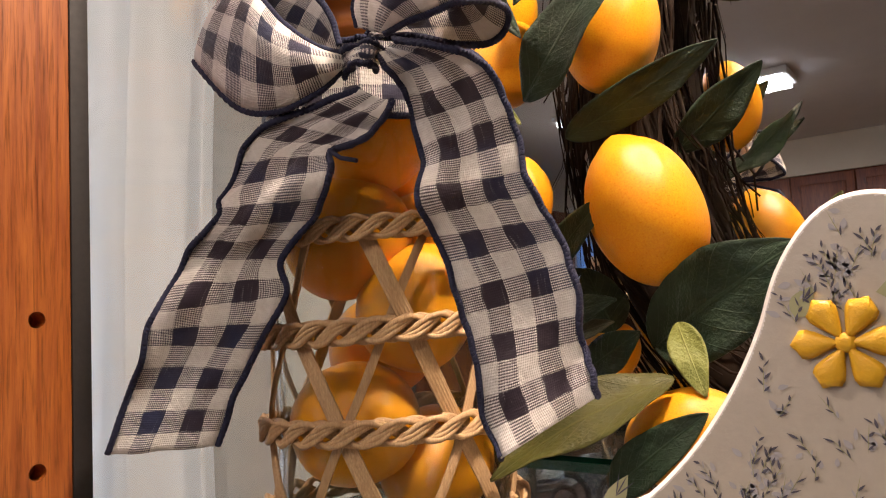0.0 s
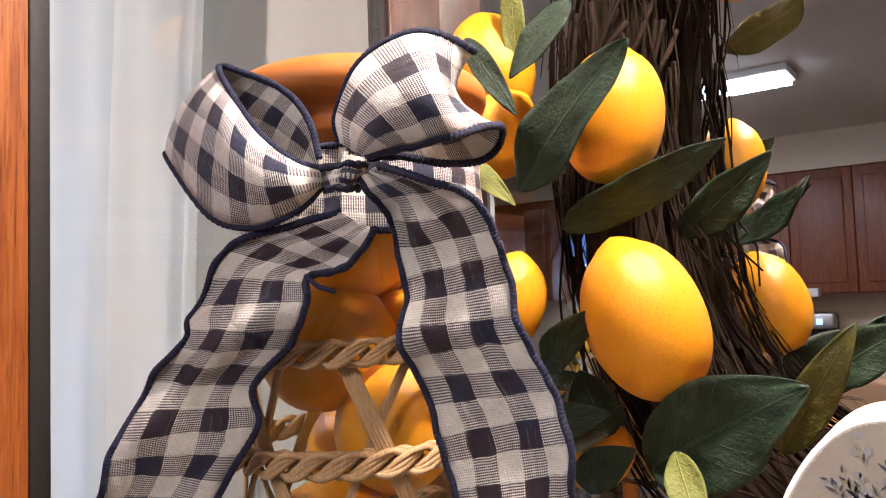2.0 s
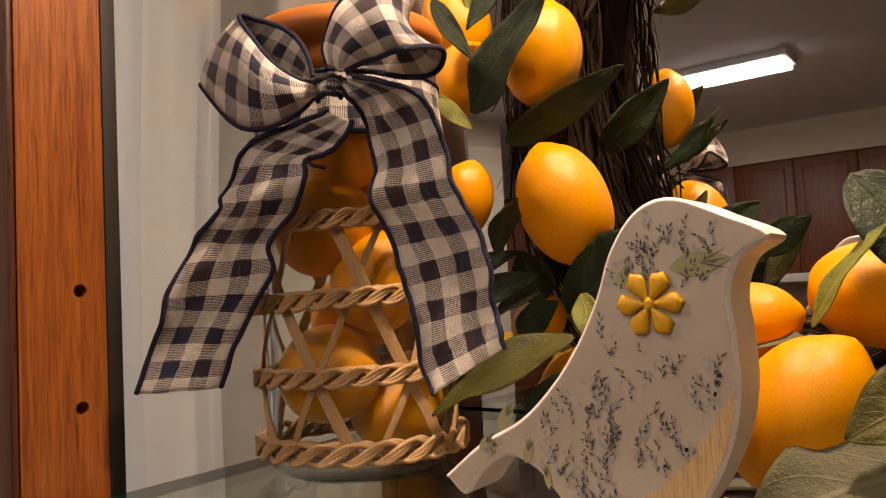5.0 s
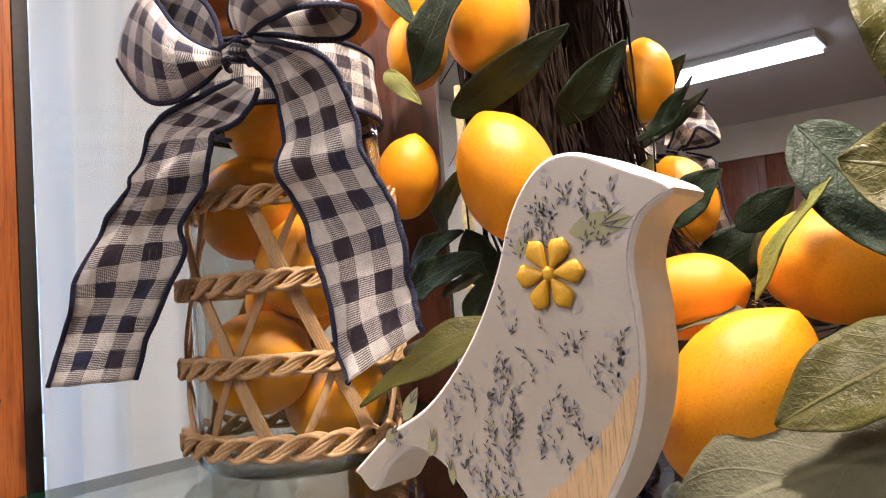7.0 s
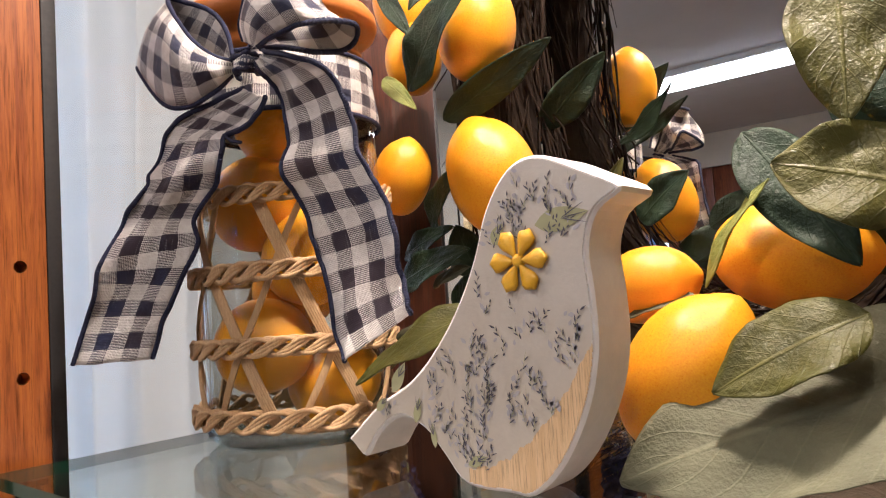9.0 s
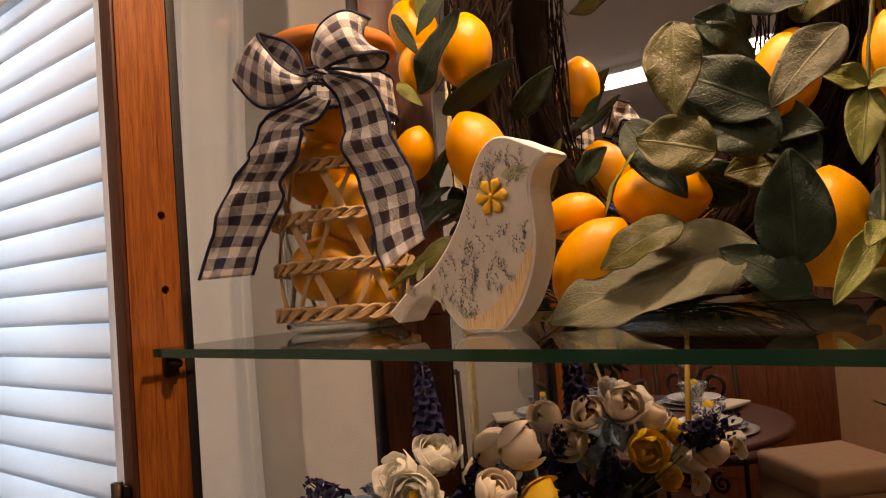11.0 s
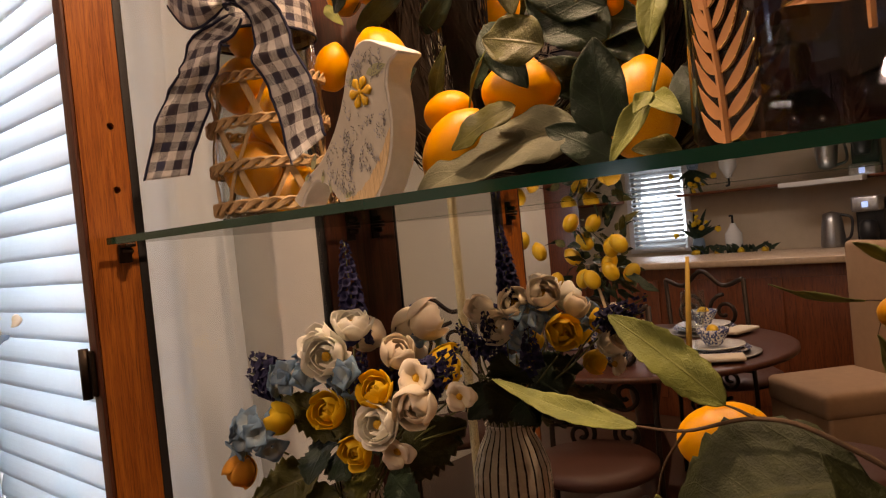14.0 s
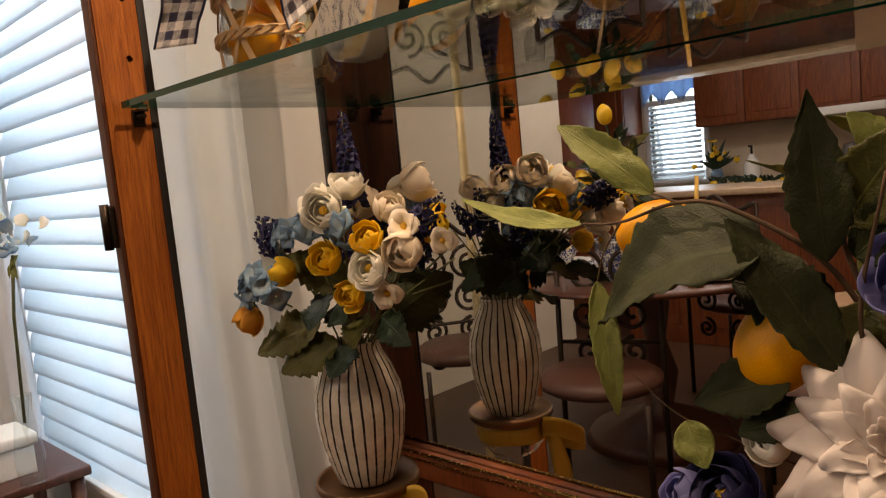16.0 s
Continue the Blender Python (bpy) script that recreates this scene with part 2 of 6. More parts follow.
def gingham(name):
    """Woven checks: u across the ribbon from 0 to 1, v along it in ribbon widths."""
    m = material(name, (0.7, 0.7, 0.7), 0.62, 0, 0.3)
    n = Nodes(m)
    uvn = n.node("UVMap")
    sep = n.node("SeparateXYZ")
    n.link(uvn.outputs[0], sep.inputs[0])
    stretch = n.node("Mapping")
    stretch.inputs["Scale"].default_value = (26, 3.2, 1)
    n.link(uvn.outputs[0], stretch.inputs["Vector"])
    streak = n.noise(stretch.outputs[0], 1.0, 3, 0.6, 0.6)
    cross = n.node("Mapping")
    cross.inputs["Scale"].default_value = (2.4, 30, 1)
    n.link(uvn.outputs[0], cross.inputs["Vector"])
    weave = n.noise(cross.outputs[0], 1.0, 2, 0.5, 0.4)
    wob = n.noise(n.coords(), 130, 2)
    u = n.math("ADD", sep.outputs[0], n.math("ADD", n.math("MULTIPLY", n.math("SUBTRACT", wob, 0.5), 0.03), n.math("MULTIPLY", n.math("SUBTRACT", streak, 0.5), 0.045)))
    v = n.math("ADD", sep.outputs[1], n.math("ADD", n.math("MULTIPLY", n.math("SUBTRACT", wob, 0.5), 0.03), n.math("MULTIPLY", n.math("SUBTRACT", weave, 0.5), 0.012)))

    def bands(x):
        f = n.math("FRACT", n.math("MULTIPLY", x, 2.5))
        return n.grey(f, 0.485, 0.515)

    def threads(x, count):
        f = n.math("FRACT", n.math("MULTIPLY", x, count))
        return n.math("ABSOLUTE", n.math("SUBTRACT", f, 0.5))

    wu, wv = bands(u), bands(v)
    tu, tv = threads(sep.outputs[0], 58.0), threads(sep.outputs[1], 52.0)
    lines = n.math("ADD", tv, n.math("ADD", n.math("MULTIPLY", n.math("SUBTRACT", tu, 0.25), 0.75), n.math("MULTIPLY", n.math("SUBTRACT", streak, 0.5), 0.22)))
    over = n.grey(lines, 0.17, 0.31)
    dark = n.ramp(n.noise(n.coords(), 22, 2), [(0.45, (0.030, 0.018, 0.034)), (0.60, (0.016, 0.024, 0.075))])
    white = n.ramp(n.noise(n.coords(), 300, 3), [(0.3, (0.78, 0.74, 0.70)), (0.7, (0.93, 0.90, 0.86))])
    worn = n.grey(streak, 0.60, 0.74, 0.0, 0.40)
    blue = n.mix(worn, dark, white)
    warp = n.mix(wu, white, blue)
    weft = n.mix(wv, white, dark)
    n.colour(n.mix(over, warp, weft))
    h = n.math("ADD", tu, tv)
    n.bump(n.math("ADD", n.math("MULTIPLY", h, 0.3), n.math("MULTIPLY", n.noise(n.coords(), 75, 4, 0.6, 0.8), 3.2)), 0.6, 0.0016)
    n.b.inputs["Sheen Weight"].default_value = 0.15
    t, out = m.node_tree, m.node_tree.nodes["Material Output"]
    tl, mx = t.nodes.new("ShaderNodeBsdfTranslucent"), t.nodes.new("ShaderNodeMixShader")
    tl.inputs[0].default_value, mx.inputs[0].default_value = (0.5, 0.46, 0.46, 1), 0.16
    t.links.new(n.b.outputs[0], mx.inputs[1])
    t.links.new(tl.outputs[0], mx.inputs[2])
    t.links.new(mx.outputs[0], out.inputs[0])
    return m


OAK = wood("oak", (0.22, 0.050, 0.007), (0.48, 0.150, 0.021))
# Dark wood of the tables; on cabinet oak its darkness paints shade.
DARK_AND_SHADED_WOOD = wood("dark_and_shaded_wood", (0.045, 0.012, 0.006), (0.12, 0.034, 0.014), (30, 30, 2))
CHERRY = wood("cherry_wood", (0.13, 0.030, 0.009), (0.28, 0.075, 0.022), (14, 14, 1.2))
PALE_WOOD = wood("pale_wood", (0.55, 0.36, 0.18), (0.72, 0.52, 0.30), (90, 90, 4), 0.5)
BLACK = plain("black_gasket", (0.012, 0.010, 0.010), 0.6)
BRONZE = plain("dark_bronze", (0.030, 0.020, 0.014), 0.42, metal=0.8)
HOLE = plain("hole_dark", (0.02, 0.008, 0.004), 0.9, bump=0)
MIRROR = material("mirror_silver", (0.80, 0.79, 0.76), 0.006, 1.0)
PANE = clear_glass("pane_glass", (0.965, 0.975, 0.97))
SHELF_GLASS = clear_glass("shelf_glass", (0.90, 0.95, 0.93), 1.85)
SHELF_EDGE = material("shelf_edge_glass", (0.002, 0.042, 0.024), 0.10, 0, 0.6)
JAR_GLASS = clear_glass("jar_glass", (0.95, 0.97, 0.965), 1.5)
NAVY_GLASS = clear_glass("navy_glass", (0.58, 0.60, 0.68), 1.75, 0.02)
COPPER = plain("copper_leaf", (0.52, 0.24, 0.10), 0.42, 0.10, 60, 0.1, 0.25)
GILT = plain("gilt_edge", (0.80, 0.55, 0.20), 0.22, metal=1.0)
TERRACOTTA = plain("terracotta", (0.60, 0.20, 0.035), 0.42, 0.1, 60)
LEMON = fruit("lemon_skin", (0.80, 0.29, 0.002), (0.90, 0.44, 0.003))
LEMON_YELLOW = fruit("yellow_lemon_skin", (0.75, 0.42, 0.02), (0.85, 0.56, 0.04))
TWIG = plain("dark_twig", (0.018, 0.011, 0.007), 0.9, 0.4, 120, spec=0.12)
BROWN_TWIG = plain("brown_twig", (0.085, 0.045, 0.022), 0.8, 0.4, 150, 0.6)
STEM = plain("green_stem", (0.10, 0.11, 0.035), 0.6, 0.3, 120)
LEAF_DARK = leafy("dark_leaf", (0.009, 0.020, 0.010), (0.020, 0.040, 0.020), (0.046, 0.075, 0.040), 0.46)
# Darker copy of the leaf colour: shade painted into leaves turned from light.
LEAF_SHADED = leafy("shaded_leaf", (0.010, 0.014, 0.003), (0.026, 0.032, 0.006), (0.060, 0.060, 0.016), 0.60)
LEAF_OLIVE = leafy("olive_leaf", (0.040, 0.040, 0.007), (0.088, 0.086, 0.016), (0.17, 0.16, 0.048), 0.40)
LEAF_GREY = leafy("grey_leaf", (0.080, 0.082, 0.048), (0.135, 0.135, 0.080), (0.24, 0.24, 0.15), 0.60)
LEAF_LIGHT = leafy("light_leaf", (0.13, 0.15, 0.030), (0.22, 0.24, 0.055), (0.34, 0.35, 0.12), 0.48)
GINGHAM = gingham("gingham_cloth")
NAVY_CORD = plain("navy_cord", (0.012, 0.015, 0.048), 0.8, 0.3, 300, 0.8)
RAFFIA = wood("raffia", (0.42, 0.25, 0.11), (0.66, 0.46, 0.25), (200, 200, 20), 0.6, 2.0)
WHITE_WALL = plain("cream_wall", (0.66, 0.58, 0.46), 0.8, 0.04, 6, 0.1)
NORTH_PAINT = plain("pale_wall", (0.72, 0.69, 0.65), 0.8, 0.06, 6, 0.1)
CEILING = plain("ceiling_paint", (0.62, 0.60, 0.58), 0.85, 0.04, 5, 0.1)
FLOOR = wood("floor_wood", (0.035, 0.014, 0.007), (0.085, 0.036, 0.016), (3, 22, 22), 0.35)

# ---------------------------------------------------------------- room
YM, XS, ZS = 0.450, -0.280, 1.356        # mirror face, side's inner face, shelf's top
WALL_Y, BACK_Y, LEFT_X, RIGHT_X, CEIL_Z = 0.52, -5.15, -4.2, 2.6, 2.55


def slab(name, lo, hi, mat, label, category="wall", bevel=0.0):
    return single(name, box(lo, hi, bevel), mat, label, category, kind="structure", smooth=False)


slab("floor", (LEFT_X - .1, BACK_Y - .1, -0.06), (RIGHT_X + .1, WALL_Y + .1, 0), FLOOR, "brown wooden floor of the dining room", "floor")
slab("ceiling", (LEFT_X - .1, BACK_Y - .1, CEIL_Z), (RIGHT_X + .1, WALL_Y + .1, CEIL_Z + .08), CEILING, "plain grey-white painted ceiling", "ceiling")
slab("wall_west", (LEFT_X - .1, BACK_Y, 0), (LEFT_X, WALL_Y, CEIL_Z), WHITE_WALL, "cream painted side wall")
slab("wall_partition", (-2.60, -3.20, 0), (-2.50, WALL_Y, CEIL_Z), WHITE_WALL, "cream painted wall between dining room and passage")
slab("wall_east", (RIGHT_X, BACK_Y, 0), (RIGHT_X + .1, WALL_Y, CEIL_Z), WHITE_WALL, "cream painted wall beside the cabinet")


def wall_with_window(name, y0, y1, x0, x1, wx0, wx1, wz0, wz1, label):
    g = Geo()
    for lo, hi in (((x0, y0, 0), (wx0, y1, CEIL_Z)), ((wx1, y0, 0), (x1, y1, CEIL_Z)),
                   ((wx0, y0, 0), (wx1, y1, wz0)), ((wx0, y0, wz1), (wx1, y1, CEIL_Z))):
        g.join(box(lo, hi, 0))
    return single(name, g, NORTH_PAINT if y0 > 0 else WHITE_WALL, label, "wall", kind="structure", smooth=False)


wall_with_window("wall_north", WALL_Y, WALL_Y + .1, LEFT_X, RIGHT_X, -2.00, -0.84, 0.50, 2.12, "pale grey-white wall with a window behind the cabinet")
wall_with_window("wall_south", BACK_Y - .1, BACK_Y, LEFT_X, RIGHT_X, -2.86, -2.36, 0.98, 2.05, "cream kitchen wall with a window")

WHITE_PAINT = plain("white_paint", (0.78, 0.79, 0.80), 0.45, 0.04, 30)


def translucent(m, share, colour):
    """Let light through a thin sheet, scattered."""
    t = m.node_tree
    b, out = t.nodes["Principled BSDF"], t.nodes["Material Output"]
    tl, mx = t.nodes.new("ShaderNodeBsdfTranslucent"), t.nodes.new("ShaderNodeMixShader")
    tl.inputs[0].default_value = (*colour, 1)
    mx.inputs[0].default_value = share
    t.links.new(b.outputs[0], mx.inputs[1])
    t.links.new(tl.outputs[0], mx.inputs[2])
    t.links.new(mx.outputs[0], out.inputs[0])
    return m


SLAT = translucent(plain("white_slat", (0.82, 0.84, 0.86), 0.5, 0.03, 20), 0.32, (0.74, 0.90, 1.0))
SKY_GLOW = glowing("daylight_sky", (0.73, 0.90, 1.0), 2.05)
# Glow for the kitchen window's card: dimmed, bluer stand-in for daylight.
DIM_SKY_GLOW = glowing("dim_daylight", (0.46, 0.72, 1.0), 0.36)


def slat_geo(x0, x1, depth, tilt):
    """A gently crowned blind slat, turned about its length."""
    rows = []
    for k in range(7):
        s = k / 6 - 0.5
        c = 0.0060 * (1 - (2 * s) ** 2)
        p = Matrix.Rotation(tilt, 3, "X") @ Vector((0, s * depth, c))
        rows.append([(x0, p.y, p.z), (x1, p.y, p.z)])
    g = sheet(rows)
    return g


def blind(name, x0, x1, z0, z1, y, pitch, tilt, depth, label):
    t = thing(name, label, "blind", kind="structure")
    me = slat_geo(x0, x1, depth, tilt).mesh("slat", SLAT)
    z = z0
    while z < z1:
        s = part("slat", me, SLAT, t)
        s.location = (0, y, z)
        thicken(s, 0.003)
        z += pitch
    part("headrail", box((x0, y - .03, z1), (x1, y + .03, z1 + .05), .004), WHITE_PAINT, t)
    part("bottom_rail", box((x0, y - .03, z0 - pitch * .7), (x1, y + .03, z0 - pitch * .7 + .02), .004), WHITE_PAINT, t)
    return t


def window(name, x0, x1, z0, z1, y, sign, label):
    t = thing(name, label, "window", kind="structure")
    w = 0.05
    for n, lo, hi in (("jamb", (x0 - w, 0, z0), (x0, 0, z1)), ("jamb", (x1, 0, z0), (x1 + w, 0, z1)),
                      ("head", (x0 - w, 0, z1), (x1 + w, 0, z1 + w)), ("sill", (x0 - w, 0, z0 - .03), (x1 + w, 0, z0))):
        a, b = sorted((y - sign * .02, y + sign * .06))
        part(n, box((lo[0], a, lo[2]), (hi[0], b, hi[2]), .004), WHITE_PAINT, t)
    p = part("pane", box((x0, y + sign * .06 - .002, z0), (x1, y + sign * .06 + .002, z1), 0), PANE, t)
    p.visible_shadow = False
    return t


window("window_1", -2.00, -0.84, 0.50, 2.12, WALL_Y, 1, "white framed window with slatted blinds")
window("window_2", -2.86, -2.36, 0.98, 2.05, BACK_Y, -1, "white framed kitchen window with a blue valance")
blind("blind_1", -1.99, -0.85, 0.55, 2.06, WALL_Y - .01, 0.0655, radians(75), 0.084, "white slatted window blind glowing with daylight")
blind("blind_2", -2.85, -2.37, 1.00, 1.66, BACK_Y + .03, 0.045, radians(-30), 0.05, "white slatted kitchen window blind")
for n, (x0, x1, z0, z1, y) in enumerate(((-2.6, -0.4, 0.1, 2.5, 0.95), (-3.4, -1.8, 0.5, 2.4, -5.6))):
    single("backdrop", box((x0, y, z0), (x1, y + .01, z1), 0), DIM_SKY_GLOW if n else SKY_GLOW, "bright pale blue daylight outside the window", "sky", kind="structure", smooth=False)

# ---------------------------------------------------------------- curtain beside the window
CURTAIN = plain("sheer_curtain", (0.86, 0.89, 0.92), 0.8, 0.05, 40)
translucent(CURTAIN, 0.45, (0.86, 0.93, 0.98))


def curtain(x0, x1, y, z0, z1):
    rows = []
    for i in range(25):
        f = i / 24
        z = z0 + (z1 - z0) * f
        row = []
        for j in range(61):
            s = j / 60
            edge = 0.025 * math.sin(z * 3.2 + 0.5) * s
            fold = 0.018 * math.sin(s * 21 + 1.2 * math.sin(z * 1.3)) + 0.007 * math.sin(s * 47 + z)
            row.append((x0 + (x1 - x0) * s + edge, y + fold, z))
        rows.append(row)
    g = sheet(rows)
    ob = single("curtain", g, CURTAIN, "sheer bluish white curtain hanging beside the window", "curtain")
    return thicken(ob, 0.0015)


curtain(-1.03, -0.575, 0.462, 0.02, 2.28)
curtain(-2.42, -1.93, 0.462, 0.02, 2.28)
single("curtain_rod", tube([(-2.46, .455, 2.29), (-.62, .455, 2.29)], 0.012, 12), BRONZE, "dark metal curtain rod over the window", "curtain rod")

# ---------------------------------------------------------------- display cabinet
CAB = thing("display_cabinet", "oak display cabinet with mirrored back and glass sides", "cabinet", (0.26, 0.3, 0.0))
CX1, CZ0, CZ1, CF = 0.86, 0.62, 1.98, 0.124     # right inner face, floor, top, front of the posts
PITCH, PEG_Y, PEG_Z = 0.0595, 0.154, 1.4005


def holed_post(x, sign):
    """A front post whose inner face carries a row of peg holes."""
    y0, y1, t = CF, 0.170, 0.016
    g = Geo()
    xo = x + sign * t
    z_edges = [CZ0, CZ1]
    zs = [PEG_Z + k * PITCH for k in (-1, 0, 1)]
    h, r = 0.010, 0.0034

    def quad(a, b, c, d):
        g.add([a, b, c, d], [(0, 1, 2, 3)])

    quad((x, y0, CZ0), (x, PEG_Y - h, CZ0), (x, PEG_Y - h, CZ1), (x, y0, CZ1))
    quad((x, PEG_Y + h, CZ0), (x, y1, CZ0), (x, y1, CZ1), (x, PEG_Y + h, CZ1))
    below = CZ0
    for z in zs + [None]:
        top = CZ1 if z is None else z - h
        quad((x, PEG_Y - h, below), (x, PEG_Y + h, below), (x, PEG_Y + h, top), (x, PEG_Y - h, top))
        if z is None:
            break
        n = 16
        outer, inner, deep = [], [], []
        for k in range(n):
            a = 2 * math.pi * k / n
            c, s = math.cos(a), math.sin(a)
            q = h / max(abs(c), abs(s))
            outer.append((x, PEG_Y + q * c, z + q * s))
            inner.append((x, PEG_Y + r * c, z + r * s))
            deep.append((x + sign * .011, PEG_Y + r * c, z + r * s))
        g.add(outer + inner + deep, [(k, (k + 1) % n, n + (k + 1) % n, n + k) for k in range(n)]
              + [(n + k, n + (k + 1) % n, 2 * n + (k + 1) % n, 2 * n + k) for k in range(n)] + [tuple(range(2 * n, 3 * n))])
        below = z + h
    quad((x, y0, CZ0), (xo, y0, CZ0), (xo, y0, CZ1), (x, y0, CZ1))
    quad((xo, y0, CZ0), (xo, y1, CZ0), (xo, y1, CZ1), (xo, y0, CZ1))
    quad((xo, y1, CZ0), (x, y1, CZ0), (x, y1, CZ1), (xo, y1, CZ1))
    return g


for side, x, sign in (("left", XS, -1), ("right", CX1, 1)):
    part("front_post", holed_post(x, sign), OAK, CAB, "orange-stained oak post with peg holes", smooth=False)
    a, b = sorted((x, x + sign * .020))
    # Same oak as the front post; its shade is put into the colour.
    part("back_post", box((a, 0.394, CZ0), (b, 0.474, CZ1), .002), DARK_AND_SHADED_WOOD, CAB, "oak back corner post, coloured dark for its shade")
    a, b = sorted((x + sign * .002, x + sign * .012))
    part("gasket", box((a, .1702, CZ0), (b, .1755, CZ1), 0), BLACK, CAB)
    part("gasket", box((a, .3885, CZ0), (b, .394, CZ1), 0), BLACK, CAB)
    p = part("side_pane", box((x + sign * .005 - .0015, .1755, CZ0), (x + sign * .005 + .0015, .3885, CZ1), 0), PANE, CAB, smooth=False)
    p.visible_shadow = False
    a, b = sorted((x + sign * .001, x + sign * .019))
    part("side_panel", box((a, .112, 0.0), (b, .47, CZ0), .002), OAK, CAB)
part("mirror", box((XS - .02, YM, CZ0), (CX1 + .02, YM + .004, CZ1), 0), MIRROR, CAB, "mirrored back panel", smooth=False)
part("back_board", box((XS - .02, YM + .005, 0), (CX1 + .02, YM + .012, CZ1), 0), DARK_AND_SHADED_WOOD, CAB)
part("mirror_rail", box((XS + .001, YM - .016, 0.868), (CX1 - .001, YM - .001, 0.902), .003), CHERRY, CAB)
part("rail_bead", tube([(XS + .001, YM - .0165, 0.903), (CX1 - .001, YM - .0165, 0.903)], 0.0022, 8), GILT, CAB)
part("rail_bead", tube([(XS + .001, YM - .0165, 0.8945), (CX1 - .001, YM - .0165, 0.8945)], 0.0016, 8), GILT, CAB)
part("cabinet_top", box((XS - .035, .09, CZ1), (CX1 + .035, .48, CZ1 + .045), .005), OAK, CAB)
part("cabinet_floor", box((XS - .02, .10, CZ0 - .03), (CX1 + .02, .461, CZ0), .002), OAK, CAB)
for z in (1.235, 1.82):
    part("hinge", box((XS - .022, CF - .009, z - .021), (XS - .004, CF - .0045, z + .021), .0015), BRONZE, CAB, "dark bronze hinge leaf")
part("hinge_barrel", tube([(XS - .013, CF - .011, 1.212), (XS - .013, CF - .011, 1.258)], .0045, 10), BRONZE, CAB)
for x, sign in ((XS, -1), (CX1, 1)):
    a, b = sorted((x, x + sign * .016))
    # Thin strip over the post's front face, its shadow painted as darker wood.
    part("front_edge", box((a, CF - .004, CZ0), (b, CF - .0005, CZ1), .001), DARK_AND_SHADED_WOOD, CAB, "oak front edge, darkened in colour for shadow")
    a, b = sorted((x - sign * .0012, x + sign * .001))
    part("edge_bead", box((a, .1675, CZ0), (b, .1755, CZ1), .0005), BLACK, CAB)
part("plinth", box((XS - .022, .10, 0), (CX1 + .022, .112, CZ0 - .031), .002), OAK, CAB)

SHELF = thing("glass_shelf", "clear glass shelf with a dark green polished edge", "shelf", (0.29, 0.3, ZS))
SX0, SX1, SY0, SY1, ST = XS + .012, CX1 - .012, 0.134, 0.442, 0.0062
for nm, z in (("upper_face", ZS), ("lower_face", ZS - ST)):
    s = part(nm, Geo().add([(SX0, SY0, z), (SX1, SY0, z), (SX1, SY1, z), (SX0, SY1, z)], [(0, 1, 2, 3)]), SHELF_GLASS, SHELF, smooth=False)
    s.visible_shadow = False
part("polished_edge", Geo().add([(SX0, SY0, ZS), (SX1, SY0, ZS), (SX1, SY1, ZS), (SX0, SY1, ZS),
                                 (SX0, SY0, ZS - ST), (SX1, SY0, ZS - ST), (SX1, SY1, ZS - ST), (SX0, SY1, ZS - ST)],
                                [(0, 1, 5, 4), (1, 2, 6, 5), (2, 3, 7, 6), (3, 0, 4, 7)]), SHELF_EDGE, SHELF, "dark green glass edge", smooth=False)
for x, sign in ((XS, 1), (CX1, -1)):
    for y in (PEG_Y, 0.43):
        g = tube([(x - sign * .010, y, ZS - .0135), (x + sign * .014, y, ZS - .0135)], 0.0032, 10)
        a, b = sorted((x + sign * .0005, x + sign * .004))
        g.join(box((a, y - .006, ZS - .024), (b, y + .006, ZS - ST), .001))
        a, b = sorted((x + sign * .001, x + sign * .016))
        g.join(box((a, y - .005, ZS - ST - .0035), (b, y + .005, ZS - ST - .0002), .001))
        single("shelf_pin", g, BRONZE, "dark bronze shelf support pin in the post", "shelf pin", "shelf pins")

g = lathe([(0, .0), (.034, .0), (.036, -.004), (.036, -.012), (.031, -.014), (0, -.014)], 32)
pk = thing("cabinet_lamp", "small round warm lamp under the cabinet top", "lamp", (CABINET_LAMP.x, CABINET_LAMP.y, CZ1))
ob = part("housing", g.mesh("housing", BRONZE), BRONZE, pk)
lens = lathe([(0, -.0145), (.027, -.0145), (.027, -.0165), (0, -.0165)], 24)
part("lens", lens.mesh("lens", glowing("warm_lens", WARM, 12)), None, pk)

# ---------------------------------------------------------------- lemons and leaves


def lemon_mesh(name, mat, long=1.34, nib=0.10, seed=0):
    """A lemon of unit half-width, its long axis along z."""
    rnd = random.Random(seed)
    ph = rnd.uniform(0, 6)
    prof = []
    for i in range(25):
        a = math.pi * i / 24
        r = math.sin(a) ** 0.92
        z = -math.cos(a) * long
        if a > 2.75:
            z += nib * (a - 2.75) / 0.39 * 1.2
        if a < 0.3:
            z += 0.06 * (1 - a / 0.3)
        prof.append((max(r, 0.0), z))
    g, vs, fs, n = Geo(), [], [], 32
    for r, z in prof:
        for k in range(n):
            q = 2 * math.pi * k / n
            w = 1 + 0.025 * math.sin(2 * q + ph) + 0.015 * math.sin(3 * q + z * 2 + ph)
            vs.append((r * w * math.cos(q), r * w * math.sin(q), z))
    for i in range(24):
        for k in range(n):
            fs.append((i * n + k, i * n + (k + 1) % n, (i + 1) * n + (k + 1) % n, (i + 1) * n + k))
    return g.add(vs, fs).mesh(name, mat)


LEMONS = [lemon_mesh("lemon", LEMON, 1.34, 0.10, s) for s in range(3)]
ROUND_LEMONS = [lemon_mesh("round_lemon", LEMON, 1.12, 0.04, s) for s in range(3, 6)]


